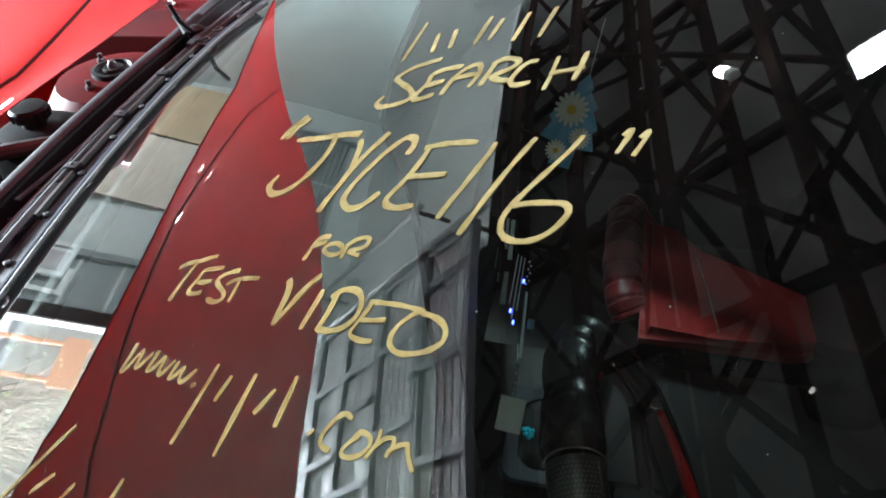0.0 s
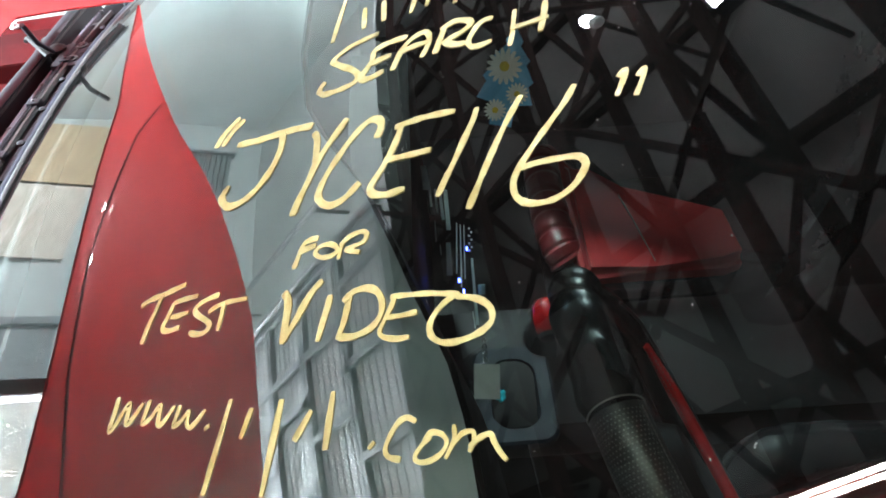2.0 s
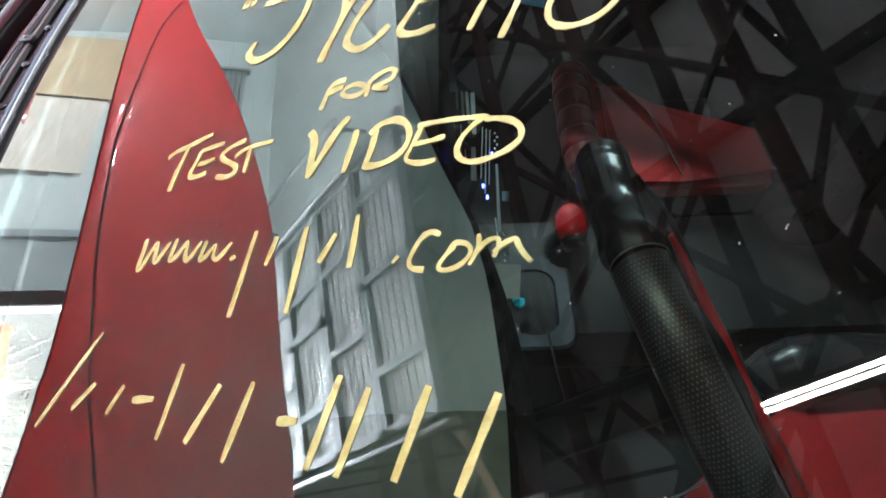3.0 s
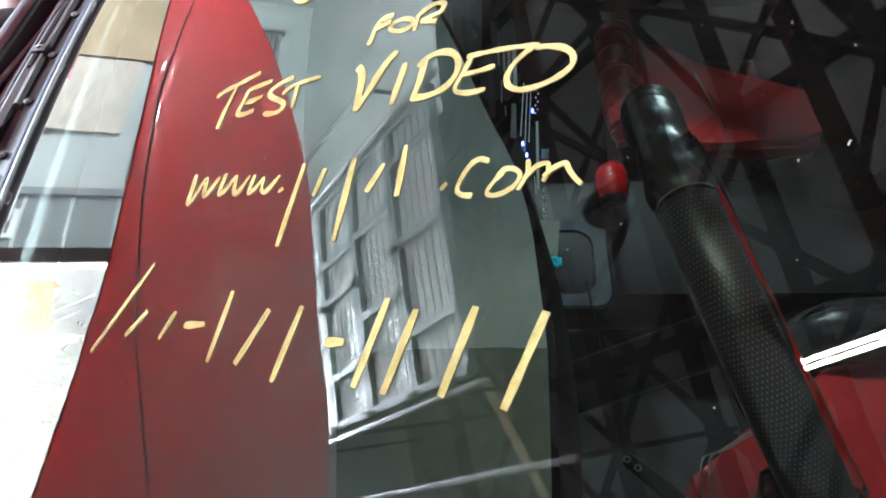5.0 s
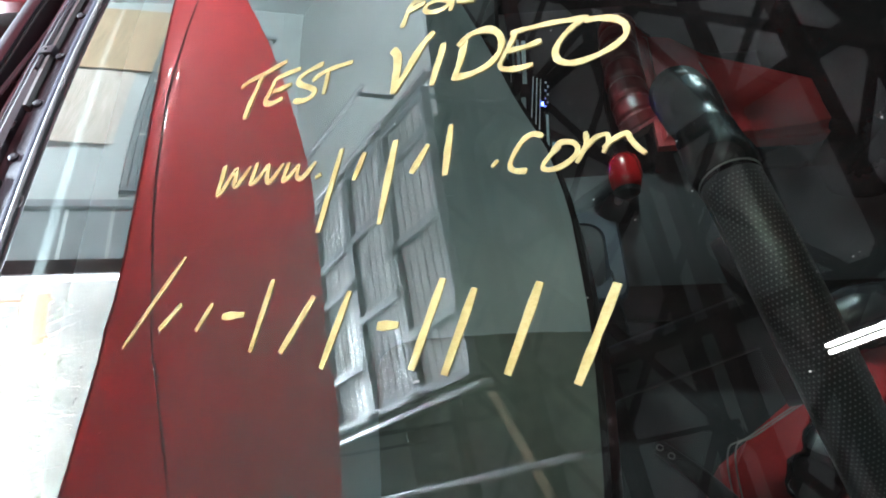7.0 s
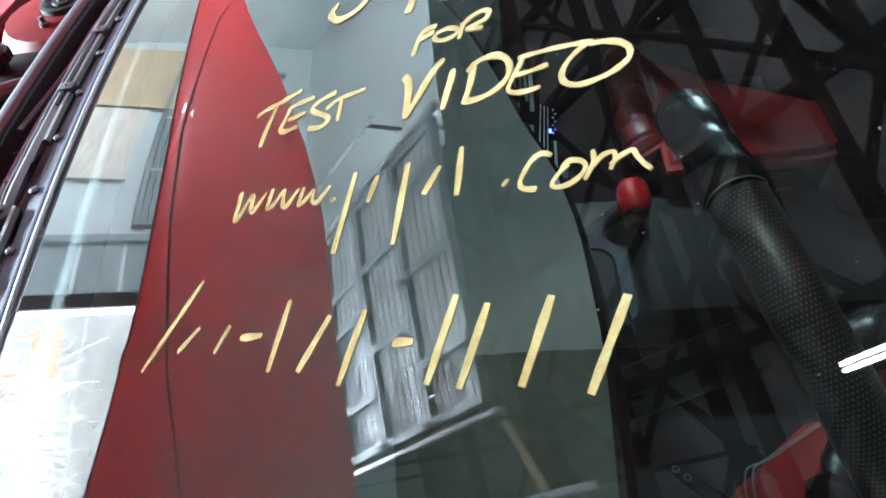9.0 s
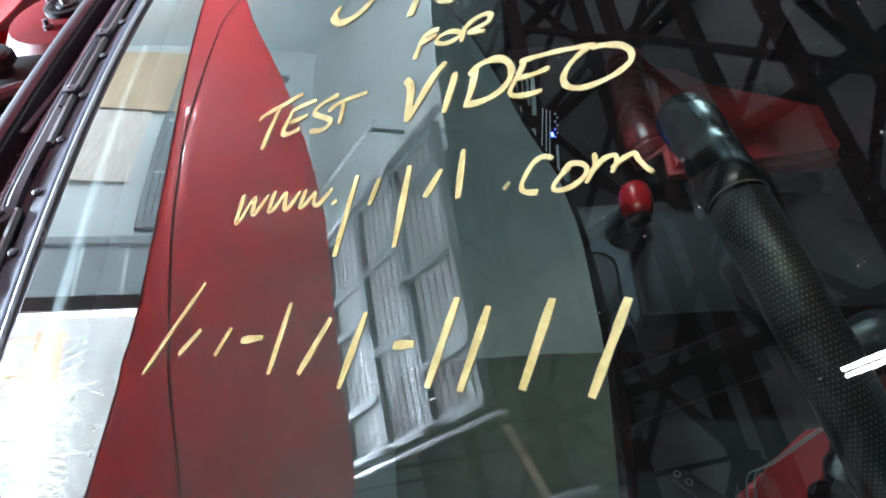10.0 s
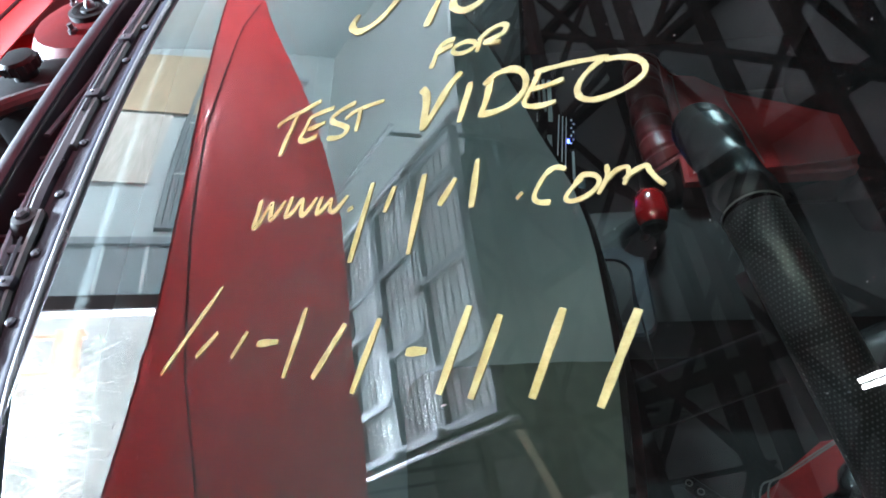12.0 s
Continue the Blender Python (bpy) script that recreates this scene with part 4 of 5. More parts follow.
def steering_wheel():
    c, up, r = Vector((0.734, -0.084, 0.940)), Vector((-math.sin(0.444), 0, math.cos(0.444))), 0.192
    side = Vector((-0.218, 0.976, 0))
    ax = side.cross(up).normalized()
    w = new("steering_wheel")
    w.parent = car
    tagged(w, "black leather sports steering wheel")
    def rim(a):
        return c + r * (math.cos(a) * up + math.sin(a) * side)
    def arc(a, b, n, rad, name, m, label=""):
        return part(name, sweep(bmesh.new(), [rim(radians(t)) for t in span(a, b, n)], rad, 48, up=ax), m, w, label)
    arc(4, 70, 48, lambda t: 0.0195 + 0.0034 * max(0.0, math.sin(t * 19)) + 0.0012 * math.sin(t * 43), "grip", LEATHER, "smooth black leather rim section with thumb lumps")
    g = arc(-75, 3, 48, 0.0198, "grip", PERF, "perforated black leather rim section")
    front = ax if ax.x > 0 else -ax
    def low_rim(t):
        return rim(radians(t)) + front * 0.013 * min(1.0, max(0.0, (t - 70) / 30), max(0.0, (285 - t) / 30))
    low = part("lower_rim", sweep(bmesh.new(), [low_rim(t) for t in span(70, 285, 72)], 0.0185, 24, up=ax), LEATHER, w)
    inlay = [low_rim(t) - 0.0165 * (rim(radians(t)) - c).normalized() + 0.012 * front for t in span(107, 220, 60)]
    part("red_inlay", sweep(bmesh.new(), inlay, lambda t: 0.0036 + 0.0034 * min(1.0, t * 5), 12), RED_INLAY, low, "red leather inlay with double stitching")
    for o in (-0.0022, 0.0022):
        for k in range(0, 24):
            q = inlay[k] - 0.0062 * (inlay[k] - c).normalized() + o * front
            part("stitch", sweep(bmesh.new(), [q, q + 0.45 * (inlay[k + 1] - inlay[k])], 0.0005, 4), THREAD, low)
    seam_black = [low_rim(t) - 0.006 * (rim(radians(t)) - c).normalized() + 0.019 * front for t in span(85, 220, 60)]
    part("edge_bead", sweep(bmesh.new(), seam_black, 0.0018, 8), SATIN, low)
    bm = bmesh.new()
    for i in range(88):
        a = radians(-73 + 74 * i / 87)
        q = rim(a)
        o = (q - c).normalized()
        tang = ax.cross(o).normalized()
        for j in range(14):
            b = radians(-55 + 115 * (j + 0.5 * (i % 2)) / 14)
            e = math.cos(b) * o + math.sin(b) * ax
            v = e.cross(tang).normalized()
            p0 = q + 0.02005 * e
            bm.faces.new([bm.verts.new(p0 + 0.00058 * (math.cos(h) * tang + math.sin(h) * v)) for h in (0, 1.05, 2.09, 3.14, 4.19, 5.24)])
    dots = part("perforation", bm, DOT, g, smooth=False)
    for a, b in ((-74, 2),):
        for o in (0.75, -0.75):
            seam = [rim(radians(t)) + 0.0203 * (math.cos(o * 1.5) * (rim(radians(t)) - c).normalized() + math.sin(o * 1.5) * ax) for t in span(a, b, 160)]
            for k in range(0, 160, 2):
                part("stitch", sweep(bmesh.new(), [seam[k], seam[k + 1]], 0.0005, 4), THREAD, g)
    ring = [rim(radians(3.5)) + 0.0203 * (math.cos(a) * (rim(radians(3.5)) - c).normalized() + math.sin(a) * ax) for a in span(0, 6.28, 24)]
    part("seam", sweep(bmesh.new(), ring, 0.0006, 5), THREAD, g)
    part("hub", lathe(bmesh.new(), [(0.075, 0), (0.078, 0.02), (0.06, 0.05), (0.02, 0.056)], c - ax * 0.03, ax if ax.x > 0 else -ax), BLACK, w)
    for a in (108, -108, 180):
        part("spoke", sweep(bmesh.new(), [c + 0.05 * (rim(radians(a)) - c) / r, rim(radians(a))], 0.014, 8, up=ax, flat=0.5), BLACK, w)
    part("column", sweep(bmesh.new(), [c - (ax if ax.x > 0 else -ax) * 0.03, c - (ax if ax.x > 0 else -ax) * 0.25], 0.024, 14), BLACK, w)


steering_wheel()


def seat(y_in, out, label, back=0.0, z=0.62, driver=False):
    """A seat whose inner side lies at y_in; out is +1 or -1, away from the middle of the car."""
    s = new("seat")
    s.parent = car
    tagged(s, label)
    def at(x, off, h=0.0):
        return Vector((x + back, y_in + out * off, z + h))
    plan = [(0.775, 0.0), (0.90, 0.0), (1.03, 0.0), (1.125, 0.035), (1.115, 0.10), (1.10, 0.145), (0.99, 0.18), (0.885, 0.22), (0.83, 0.29), (0.79, 0.385)]
    if driver:
        plan = [(0.775, 0.0), (0.85, 0.0), (1.03, 0.0), (1.125, 0.035), (1.125, 0.40), (0.95, 0.42), (0.575, 0.42), (0.555, 0.30), (0.556, 0.175), (0.595, 0.145), (0.72, 0.07)]
    bm = bmesh.new()
    top = [bm.verts.new(at(x, o, 0.008 * math.sin(3.1 * (x - 0.775) / 0.35))) for x, o in plan]
    deep = 0.11 if driver else 0.028
    low = [bm.verts.new(at(x, o, -deep)) for x, o in plan]
    bm.faces.new(top)
    bm.faces.new(low[::-1])
    for k in range(len(plan)):
        j = (k + 1) % len(plan)
        bm.faces.new((top[k], low[k], low[j], top[j]))
    bmesh.ops.bevel(bm, geom=[e for e in bm.edges if e.verts[0] in top and e.verts[1] in top], offset=0.016, segments=3, affect="EDGES")
    c = part("cushion", bm, LEATHER_RED, s)
    if not driver:
        bm = bmesh.new()
        ring = [[bm.verts.new(at(0.95 + (x - 0.95) * k, 0.17 + (o - 0.17) * k, h)) for x, o in plan] for k, h in ((0.99, -0.029), (1.0, -0.04), (0.97, -0.12))]
        for a, b in zip(ring, ring[1:]):
            for k in range(len(plan)):
                j = (k + 1) % len(plan)
                bm.faces.new((a[k], a[j], b[j], b[k]))
        bm.faces.new(ring[0])
        bm.faces.new(ring[-1][::-1])
        part("cushion_side", bm, LEATHER, s, "black leather cushion side")
    part("seam", sweep(bmesh.new(), [at(0.905, 0.012, 0.009), at(0.892, 0.13, 0.010), at(0.882, 0.205, 0.009)], 0.0012, 5), THREAD, c)
    if driver:
        edge = smooth_path([at(0.72, 0.072, 0.004), at(0.597, 0.147, 0.004), at(0.560, 0.177, 0.004), at(0.557, 0.30, 0.002)], 10)
        for h in (0.0, 0.008):
            part("piping", sweep(bmesh.new(), [q + Vector((h, 0, h * 0.7)) for q in edge], 0.0011, 6), THREAD, c)
        fold = smooth_path([at(0.70, 0.145, 0.004), at(0.660, 0.185, 0.012), at(0.645, 0.24, 0.014), at(0.665, 0.33, 0.012), at(0.70, 0.40, 0.0)], 8)
        part("fold", sweep(bmesh.new(), fold, lambda t: 0.028 + 0.006 * math.sin(t * 21) + 0.003 * math.sin(t * 47), 16, flat=0.6), LEATHER, s, "black folded leather over the cushion")
        side = smooth_path([at(0.715, 0.0, -0.03), at(0.755, -0.012, 0.005), at(0.82, -0.018, 0.02), at(0.98, -0.02, 0.025), at(1.12, -0.02, 0.03)], 8)
        part("side_bolster", sweep(bmesh.new(), side, lambda t: 0.03 + 0.014 * math.sin(math.pi * min(1.0, t * 1.4)) + 0.0008 * math.sin(t * 60), 18), LEATHER, s, "black leather side bolster")
    else:
        roll = smooth_path([at(0.768, 0.085, -0.05), at(0.753, 0.115, -0.032), at(0.746, 0.2, -0.024), at(0.752, 0.37, -0.03), at(0.765, 0.41, -0.045)], 36)
        f = part("front_roll", sweep(bmesh.new(), roll, lambda t: 0.038 - 0.0032 * max(0.0, math.sin(t * 62 + 2 * math.sin(t * 9)) - 0.6) / 0.4 + 0.0009 * math.sin(t * 41), 20), MAROON, s, "wrinkled maroon leather front roll")
        for h, dx in ((0.014, -0.031), (0.002, -0.035)):
            part("piping", sweep(bmesh.new(), [q + Vector((dx, 0, h)) for q in roll[12:-12]], 0.0012, 6), THREAD, f)
    part("arm_pad", sweep(bmesh.new(), smooth_path([at(1.13, -0.06, 0.02), at(1.14, 0.05, 0.035), at(1.16, 0.16, 0.04)], 6), 0.035, 14), LEATHER, s)
    b = part("backrest", box(bmesh.new(), at(1.17, 0.17, 0.2) - Vector((0.06, 0.25, 0.33)), at(1.17, 0.17, 0.2) + Vector((0.06, 0.25, 0.33)), 0.05, pose(0, 0, 0, 0, 12, 0)), LEATHER, s)
    part("headrest", box(bmesh.new(), at(1.27, 0.17, 0.6) - Vector((0.05, 0.12, 0.07)), at(1.27, 0.17, 0.6) + Vector((0.05, 0.12, 0.07)), 0.035), LEATHER, b)
    part("seat_base", box(bmesh.new(), at(0.93, 0.2, -0.2) - Vector((0.19, 0.2, 0.1)), at(0.93, 0.2, -0.2) + Vector((0.2, 0.2, 0.1)), 0.02), BLACK, s)
    return s


LAY = STILL
driver = seat(0.15, -1, "red and black leather driver seat with grey piping", 0.2, 0.6, True)
seat(0.54, 1, "red leather passenger seat with a rounded front roll")
LAY = ROLL


def shifter():
    s = new("shifter")
    s.parent = car
    tagged(s, "shifter with a glossy red knob")
    at, axis = Vector((0.684, 0.312, 0.636)), Vector((0.05, -0.95, -0.12)).normalized()
    k = part("knob", lathe(bmesh.new(), [(0.006, -0.006), (0.016, -0.003), (0.022, 0.003), (0.0255, 0.014), (0.026, 0.036), (0.0235, 0.050), (0.020, 0.054)], at, axis, 32), mat("red_knob", (0.22, 0.004, 0.005), 0.15, coat=1.0), s)
    part("collar", lathe(bmesh.new(), [(0.020, 0.0535), (0.018, 0.060), (0.014, 0.062), (0.006, 0.062)], at, axis, 28), BLACK, k, "black collar")
    part("lever", sweep(bmesh.new(), smooth_path([at + axis * 0.055, Vector((0.690, 0.290, 0.585)), Vector((0.70, 0.345, 0.45))], 6), 0.007, 10), SATIN, s)
    part("boot", lathe(bmesh.new(), [(0.045, 0), (0.030, 0.04), (0.016, 0.07), (0.012, 0.09)], (0.70, 0.345, 0.45)), LEATHER, s)


shifter()
part("centre_console", box(bmesh.new(), (0.45, 0.18, 0.3), (1.4, 0.42, 0.46), 0.03), BLACK, car)


def centre_stack():
    st = part("centre_stack", box(bmesh.new(), (0.30, 0.2, 0.46), (0.505, 0.62, 0.9), 0.02), BLACK, car, "black centre stack with trim edges coloured as bright glints")
    return st


stack = centre_stack()
LAY = STILL


def stack_trim():
    o, r, d = Vector((0.514, 0.564, 0.832)), Vector((0.878, -0.033, -0.029)) / 1000, Vector((-0.031, -0.498, -0.706)) / 1000
    def fin(a0, b0, a1, b1, wide, m, name="vent_fin"):
        """A flat upright slat of the air vent, wide across and thin."""
        p, q = o + r * a0 + d * b0, o + r * a1 + d * b1
        n = r.cross(d).normalized() * 0.0012
        w = r * (wide / 2)
        bm = bmesh.new()
        low = [bm.verts.new(v - n) for v in (p - w * 0.7, p + w * 0.7, q + w, q - w)]
        top = [bm.verts.new(v + n) for v in (p - w * 0.7, p + w * 0.7, q + w, q - w)]
        bm.faces.new(low)
        bm.faces.new(top[::-1])
        for k in range(4):
            e = (k + 1) % 4
            bm.faces.new((low[k], low[e], top[e], top[k]))
        part(name, bm, m, stack, smooth=False)
    for a0, b0, a1, b1, wide in ((5, 14, 5.5, 46, 2.5), (14, 13, 16.5, 58, 3.5), (22.5, 13, 27, 71, 5), (33, 15, 36, 90, 8), (34, 114, 35, 176, 11), (-6, -30, -1, 14, 14)):
        fin(a0, b0, a1, b1, wide, FINM)
    for a0, b0, a1, b1, wide in ((3, 14, 4, 42, 0.8), (12, 14, 14.5, 54, 0.8), (20, 14, 24, 66, 0.8), (29, 16, 33, 84, 0.8), (11.5, 72, 12, 111, 1.3), (19, 118, 20.5, 136, 1.3), (51, 77, 48, 172, 2.0), (57.5, 80, 56, 200, 2.0), (64, 82, 63, 183, 1.6), (75, 246, 79, 279, 1.6)):
        fin(a0, b0, a1, b1, wide, TRIM_GLINT, "trim_blade")
    fin(76.5, 145, 83, 272, 6, FINM, "gloss_strip")
    for k in range(7):
        q = o + r * (73 + 4 * (k % 2)) + d * (88 + 7 * k)
        part("trim_stud", box(bmesh.new(), q - Vector((0.0012, 0.0012, 0.001)), q + Vector((0.0012, 0.0012, 0.001))), TRIM_GLINT, stack, smooth=False)
    part("button", sweep(bmesh.new(), [o + r * 93 + d * b for b in (195, 213)], 0.006, 10), DASHGLASS, stack)
    for a, b in ((68, 126), (60, 207), (52, 186)):
        part("indicator", box(bmesh.new(), o + r * a + d * b - Vector((0.0015, 0.003, 0.002)), o + r * a + d * b + Vector((0.0015, 0.003, 0.002))), BLUE, stack)
    stalk = [Vector((0.644, -0.093, 0.78)), Vector((0.678, -0.121, 0.775)), Vector((0.72, -0.16, 0.76))]
    w = part("stalk", sweep(bmesh.new(), stalk, lambda t: 0.007 + 0.004 * t, 12), BLACK, car, "black column stalk with two pale ring marks")
    for k in (0.02, 0.3):
        q = stalk[0].lerp(stalk[1], k) + Vector((-0.002, -0.003, 0.008))
        part("ring_mark", sweep(bmesh.new(), [q + Vector((0.003 * math.cos(t), 0.003 * math.sin(t), 0)) for t in span(0, 6.2, 12)], 0.0006, 4), THREAD, w)
    part("binnacle_edge", sweep(bmesh.new(), smooth_path([(0.613, 0.071, 0.85), (0.618, 0.016, 0.85), (0.624, -0.043, 0.85), (0.635, -0.067, 0.85)], 6), 0.0012, 6), CHROME, car)


stack_trim()


def console_bezel():
    """A rounded frame round the dark tray behind the shifter."""
    bm = bmesh.new()
    rings = []
    for hx, hy, z, r in ((0.066, 0.098, 0.518, 0.03), (0.066, 0.098, 0.530, 0.03), (0.062, 0.094, 0.534, 0.028), (0.040, 0.070, 0.532, 0.034), (0.036, 0.066, 0.505, 0.032)):
        ring = []
        for i in range(32):
            a = 2 * math.pi * (i + 0.5) / 32
            ca, sa = math.cos(a), math.sin(a)
            ring.append(bm.verts.new((0.632 + math.copysign(hx - r, ca) + r * ca, 0.362 + math.copysign(hy - r, sa) + r * sa, z)))
        rings.append(ring)
    for p, q in zip(rings, rings[1:]):
        for i in range(32):
            bm.faces.new((p[i], p[(i + 1) % 32], q[(i + 1) % 32], q[i]))
    return part("console_bezel", bm, BEZEL, car, "blue-grey console bezel round a dark tray")


console_bezel()
LAY = ROLL


def trims():
    for y in (-0.345, 1.045):
        part("door_trim", box(bmesh.new(), (0.06, y - 0.012, 0.24), (2.28, y + 0.012, 0.92), 0.006), BLACK, car)
    part("rear_shelf", box(bmesh.new(), (2.2, -0.34, 0.24), (2.28, 1.04, 1.0)), BLACK, car)
    part("headliner", box(bmesh.new(), (0.9, -0.28, 1.345), (2.05, 0.98, 1.36)), BLACK, car)
    part("rear_window", box(bmesh.new(), (2.06, -0.3, 1.0), (2.09, 1.0, 1.37)), BLACK, car)
    part("cabin_floor", box(bmesh.new(), (-0.1, -0.42, 0.26), (2.3, 1.08, 0.3)), BLACK, car)


trims()


def roof_and_pillars():
    def roof(s, k):
        y = -0.3 + 1.3 * k
        return Vector((0.86 + 1.24 * s, y, 1.375 + 0.05 * math.sin(math.pi * k) + 0.03 * math.sin(math.pi * s))), Vector((0, 0, 1))
    part("roof", sheet(bmesh.new(), roof, span(0, 1, 8), span(0, 1, 10), 0.03), RED, car)
    for y, y2 in ((-0.39, -0.3), (1.1, 1.0)):
        part("pillar", sweep(bmesh.new(), smooth_path([on_glass(glass_foot(y), y, 0.0), on_glass(0, (y + y2) / 2, 0.0), Vector((0.87, y2, 1.39))], 6), 0.028, 8), RED, car)


roof_and_pillars()
LAY = STILL


def body_side(y, top, out):
    """Fender, door and rear quarter of one side, with a rounded shoulder."""
    def panel(name, x0, x1, z0, top=top):
        def f(s, k):
            x = x0 + (x1 - x0) * k
            z = z0 + (top - z0) * s
            bulge = 0.05 * math.sin(math.pi * min(1.0, s * 1.05)) - 0.05 * max(0.0, s - 0.85) / 0.15
            return Vector((x, y + out * bulge, z)), Vector((0, out, 0))
        part(name, sheet(bmesh.new(), f, span(0, 1, 12), span(0, 1, 6), 0.02), RED, car)
    panel("fender", -1.02, -0.015, 0.45, 0.90)
    panel("door", 0.0, 1.25, 0.28)
    panel("rear_quarter", 1.265, 2.65, 0.42)
    part("sill", box(bmesh.new(), (-0.35, y - 0.05, 0.2), (1.5, y + 0.05, 0.29), 0.02), RED, car)


def shell():
    body_side(-0.47, 0.88, -1)
    body_side(1.2, 1.02, 1)
    # unseen side panes, added with a tint that dims the cabin
    for y0, z0, y1, z1 in ((1.2, 1.03, 0.955, 1.545), (-0.47, 0.89, -0.35, 1.315)):
        def pane(u, k, y0=y0, z0=z0, y1=y1, z1=z1):
            a, b = 0.12 + 0.76 * u, 2.15 - 0.12 * u
            return Vector((a + (b - a) * k, y0 + (y1 - y0) * u + (0.02 if y0 > 0 else -0.02) * math.sin(math.pi * u), z0 + (z1 - z0) * u)), Vector((0, 1 if y0 > 0 else -1, 0.4)).normalized()
        part("side_window", sheet(bmesh.new(), pane, span(0, 1, 8), span(0, 1, 12), 0.004), SIDEGLASS, car, "tinted side window, added to dim the cabin")
    part("front_bumper", box(bmesh.new(), (-1.2, -0.5, 0.22), (-1.03, 1.23, 0.74), 0.05), RED, car)
    def deck(u, k):
        y = -0.42 + 1.58 * k
        return Vector((2.02 + 0.55 * u, y, 1.40 + 0.14 * (k - 0.5) - 0.42 * u ** 1.3 + 0.03 * math.sin(math.pi * k))), Vector((0.6, 0, 0.8))
    part("rear_glass", sheet(bmesh.new(), deck, span(0.08, 0.7, 6), span(0.12, 0.88, 8), 0.006), SATIN, car, "dark rear window")
    part("rear_deck", sheet(bmesh.new(), deck, span(0.72, 1.15, 4), span(0, 1, 8), 0.01), RED, car)
    for k0, k1 in ((0.0, 0.11), (0.89, 1.0)):
        part("rear_pillar", sheet(bmesh.new(), deck, span(0.0, 0.7, 6), span(k0, k1, 2), 0.012), RED, car)
    part("tail", box(bmesh.new(), (2.3, -0.45, 0.3), (2.7, 1.18, 0.98), 0.05), RED, car)
    for x in (-0.52, 1.95):
        for y in (-0.4, 1.13):
            wh = part("wheel", lathe(bmesh.new(), [(0.2, -0.1), (0.31, -0.1), (0.32, -0.05), (0.32, 0.05), (0.31, 0.1), (0.2, 0.1)], (x, y, 0.32), (0, 1, 0), 32), RUBBER, car)
            part("rim", lathe(bmesh.new(), [(0.2, -0.08), (0.2, 0.08), (0.06, 0.06)], (x, y, 0.32), (0, 1, 0), 24), ALU, wh)


shell()


# ---- small things in the cabin ----
def hanging_card():
    at = ROLL @ Vector((0.619, 0.318, 1.072))
    h = thing("hanging_card", "scalloped sky-blue card with white daisies, hanging behind the windshield", "air freshener")
    h.matrix_world = look(at, ROLL @ Vector((0.555, -0.22, 1.44)), 10)
    half = [(0.74 * x, 0.82 * y) for x, y in [(0.0, 0.066), (0.012, 0.05), (0.010, 0.044), (0.026, 0.028), (0.022, 0.022), (0.036, 0.002), (0.030, -0.004), (0.040, -0.026), (0.016, -0.03), (0.016, -0.058), (0.0, -0.058)]]
    bm = bmesh.new()
    ring = [(x, y) for x, y in half] + [(-x, y) for x, y in reversed(half[1:-1])]
    lo = [bm.verts.new((x, y, -0.0008)) for x, y in ring]
    hi = [bm.verts.new((x, y, 0.0008)) for x, y in ring]
    bm.faces.new(lo)
    bm.faces.new(hi[::-1])
    for k in range(len(ring)):
        j = (k + 1) % len(ring)
        bm.faces.new((lo[k], lo[j], hi[j], hi[k]))
    c = part("card", bm, SKYBLUE, h, smooth=False)
    for x, y, r in ((0.006, 0.014, 0.019), (-0.012, -0.012, 0.012), (0.008, -0.032, 0.012)):
        bm = bmesh.new()
        for k in range(16):
            a = 2 * math.pi * k / 16 + 0.1
            d, e = Vector((math.cos(a), math.sin(a), 0)), Vector((-math.sin(a), math.cos(a), 0))
            o = Vector((x, y, -0.0011 - 0.00005 * (k % 2)))
            bm.faces.new([bm.verts.new(o + d * (r * p) + e * (r * q)) for p, q in ((0.15, -0.05), (0.7, -0.13), (0.95, -0.07), (1.0, 0.0), (0.95, 0.07), (0.7, 0.13), (0.15, 0.05))])
        part("daisy", bm, PETAL, c, smooth=False)
        part("daisy_eye", lathe(bmesh.new(), [(r * 0.28, -0.0012), (r * 0.22, -0.0022), (r * 0.05, -0.0026)], (x, y, 0), sides=14), EYE_YELLOW, c)
    string = [Vector((0, 0.054, 0)), Vector((0.004, 0.11, 0.0))]
    part("string", sweep(bmesh.new(), string, 0.0006, 5), WHITECARD, h)


hanging_card()


def key_tag():
    k = thing("key_tag", "white card tag and turquoise bead on a small chain", "key tag")
    o = Vector((0.582, 0.263, 0.710))
    m = look(o, ROLL @ Vector((0.52, -0.3, 1.5)))
    t = part("tag", box(bmesh.new(), (-0.018, -0.028, -0.0006), (0.018, 0.02, 0.0006)), WHITECARD, k, smooth=False)
    t.matrix_world = m
    for n in range(5):
        link = [o + Vector((0.003 * math.sin(a), 0.024 + 0.007 * n + 0.004 * math.cos(a), 0.012 + 0.006 * n)) for a in span(0, 6.28, 10)]
        part("chain_link", sweep(bmesh.new(), link, 0.0009, 5), CHROME, k)
    for n in range(9):
        p = Vector((0.605, 0.345, 0.548)) + Vector((0.008 * random.uniform(-1, 1), 0.010 * random.uniform(-1, 1), 0.005 * random.uniform(-1, 1)))
        bm = bmesh.new()
        bmesh.ops.create_icosphere(bm, subdivisions=1, radius=0.005, matrix=Matrix.Translation(p))
        part("bead", bm, TURQ, k, smooth=False)


key_tag()


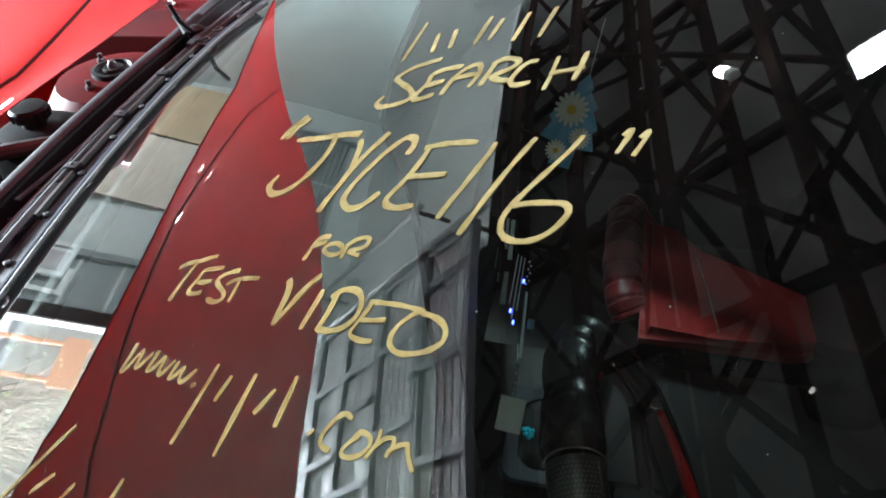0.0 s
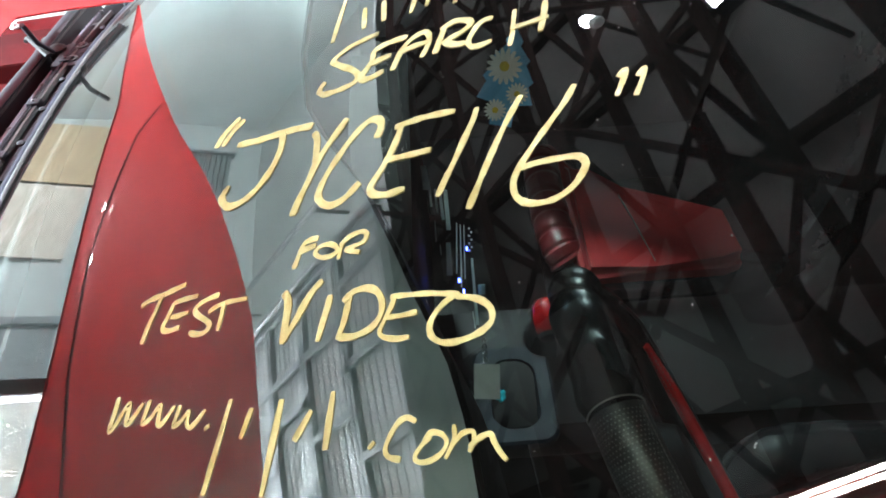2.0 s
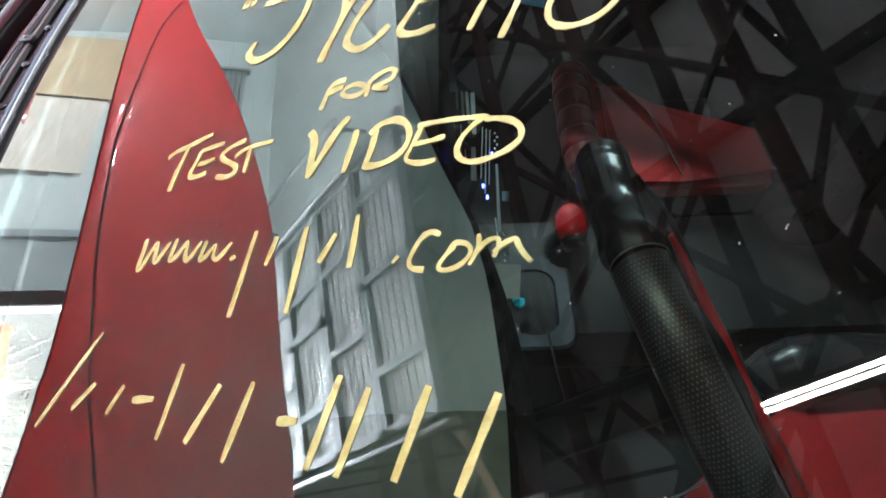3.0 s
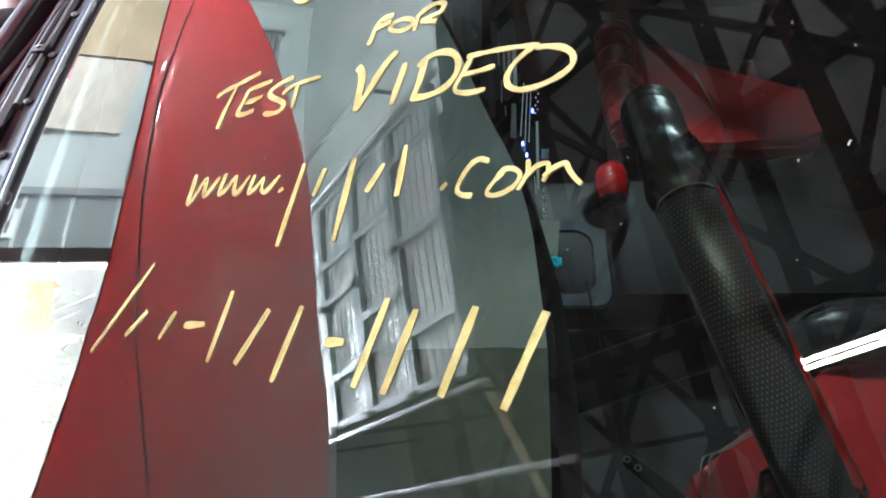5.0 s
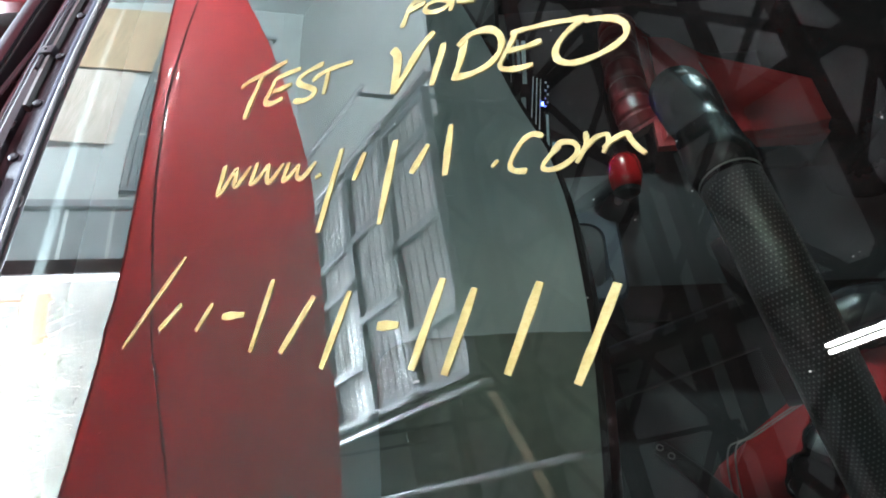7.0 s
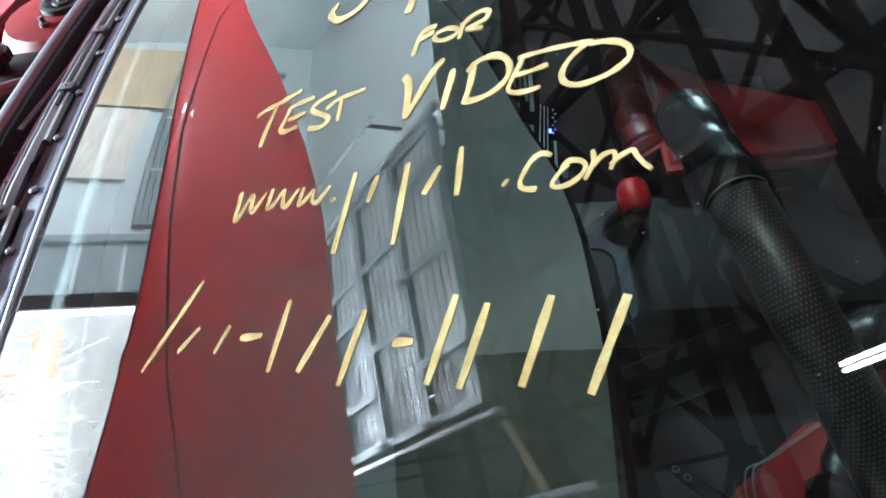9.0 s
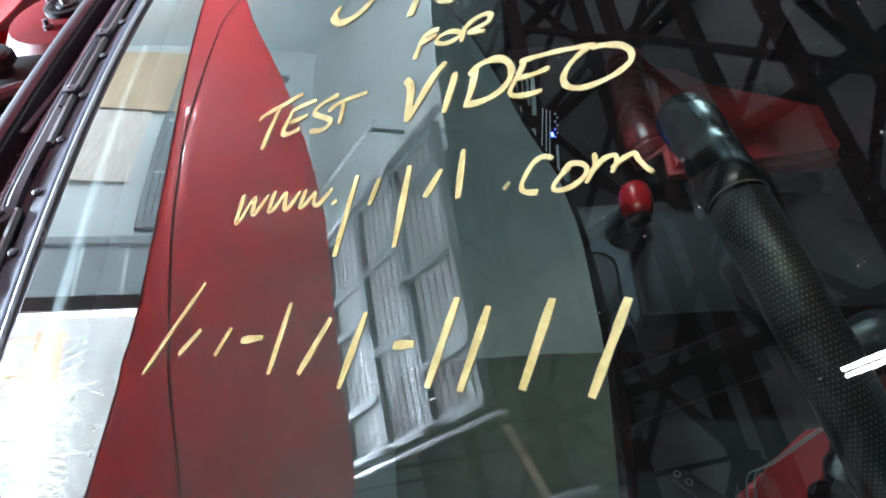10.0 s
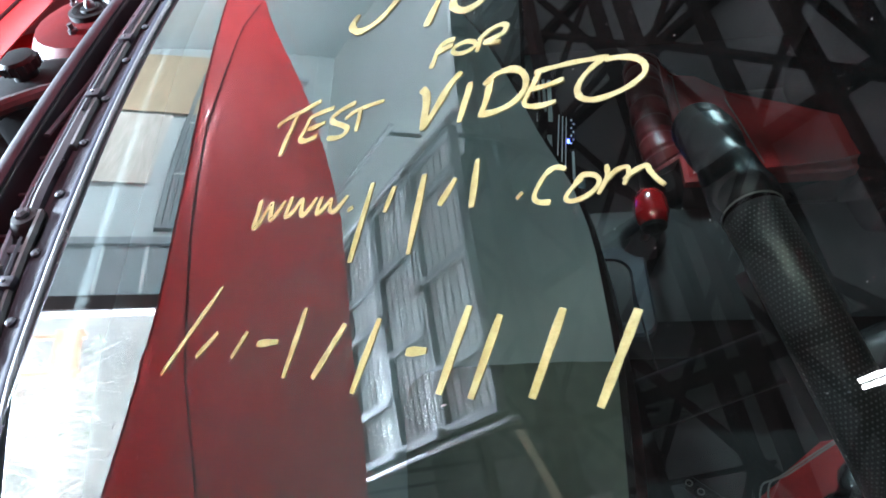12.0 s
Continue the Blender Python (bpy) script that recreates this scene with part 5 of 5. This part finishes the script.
# ---- outside the doorway ----
def bank():
    """A rough slope of pale dry grass that closes the yard."""
    def f(a, b):
        y = -14 + 36 * a
        rise = 5.2 * b ** 1.3
        bump = 0.35 * noise.noise(Vector((y * 0.7, b * 4, 1.0))) + 0.12 * noise.noise(Vector((y * 2.3, b * 12, 5.0)))
        return Vector((-13.2 - 6.0 * b + bump, y, -0.3 + rise + 0.5 * bump)), Vector((0.8, 0, 0.6))
    b = part("bank", sheet(bmesh.new(), f, span(0, 1, 90), span(0, 1, 24), 0.3), DRYGRASS, smooth=True)
    tagged(b, "pale dry grass slope behind the yard", "slope", kind="structure")


bank()


def outdoors():
    f = thing("fence_panel", "tan board fence panel on two posts in the yard", "fence")
    for k in range(4):
        z = 0.70 + 0.094 * k
        part("board", box(bmesh.new(), (-10.0, 3.1, z), (-9.97, 4.0, z + 0.09), 0.004), FENCE, f)
    for y in (3.2, 3.85):
        part("post", box(bmesh.new(), (-10.06, y, -0.21), (-10.0, y + 0.07, 1.12)), FENCE, f)
    for n, (x, y, s) in enumerate(((-10.6, 3.0, 1.75), (-10.2, 2.2, 1.55), (-10.4, 1.0, 1.45))):
        g = thing("shrub", "leafless tangled shrub with a few green leaves", "shrub", "yard shrubs")
        bm = bmesh.new()
        for k in range(70):
            a, r = random.uniform(0, 6.28), random.uniform(0.2, 1.0)
            tip = Vector((x + s * r * math.cos(a) * 0.7, y + s * r * math.sin(a) * 0.7, random.uniform(0.2, 1.1) * s))
            mid = Vector((x, y, -0.2)).lerp(tip, 0.5) + Vector((random.uniform(-0.15, 0.15), random.uniform(-0.15, 0.15), 0.1))
            sweep(bm, smooth_path([(x, y, -0.22), mid, tip], 3), lambda t: 0.012 * (1 - 0.8 * t), 4)
        part("twigs", bm, TWIG, g)
        bm = bmesh.new()
        for k in range(160):
            o = Vector((x + random.gauss(0, 0.35) * s, y + random.gauss(0, 0.35) * s, random.uniform(-0.1, 0.8) * s))
            u, v = Vector((random.uniform(-1, 1), random.uniform(-1, 1), random.uniform(-1, 1))).normalized(), Vector((random.uniform(-1, 1), random.uniform(-1, 1), random.uniform(-1, 1))).normalized()
            bm.faces.new([bm.verts.new(o + u * 0.05), bm.verts.new(o + v * 0.02), bm.verts.new(o - u * 0.05), bm.verts.new(o - v * 0.02)])
        part("leaves", bm, LEAF, g, smooth=False)


outdoors()
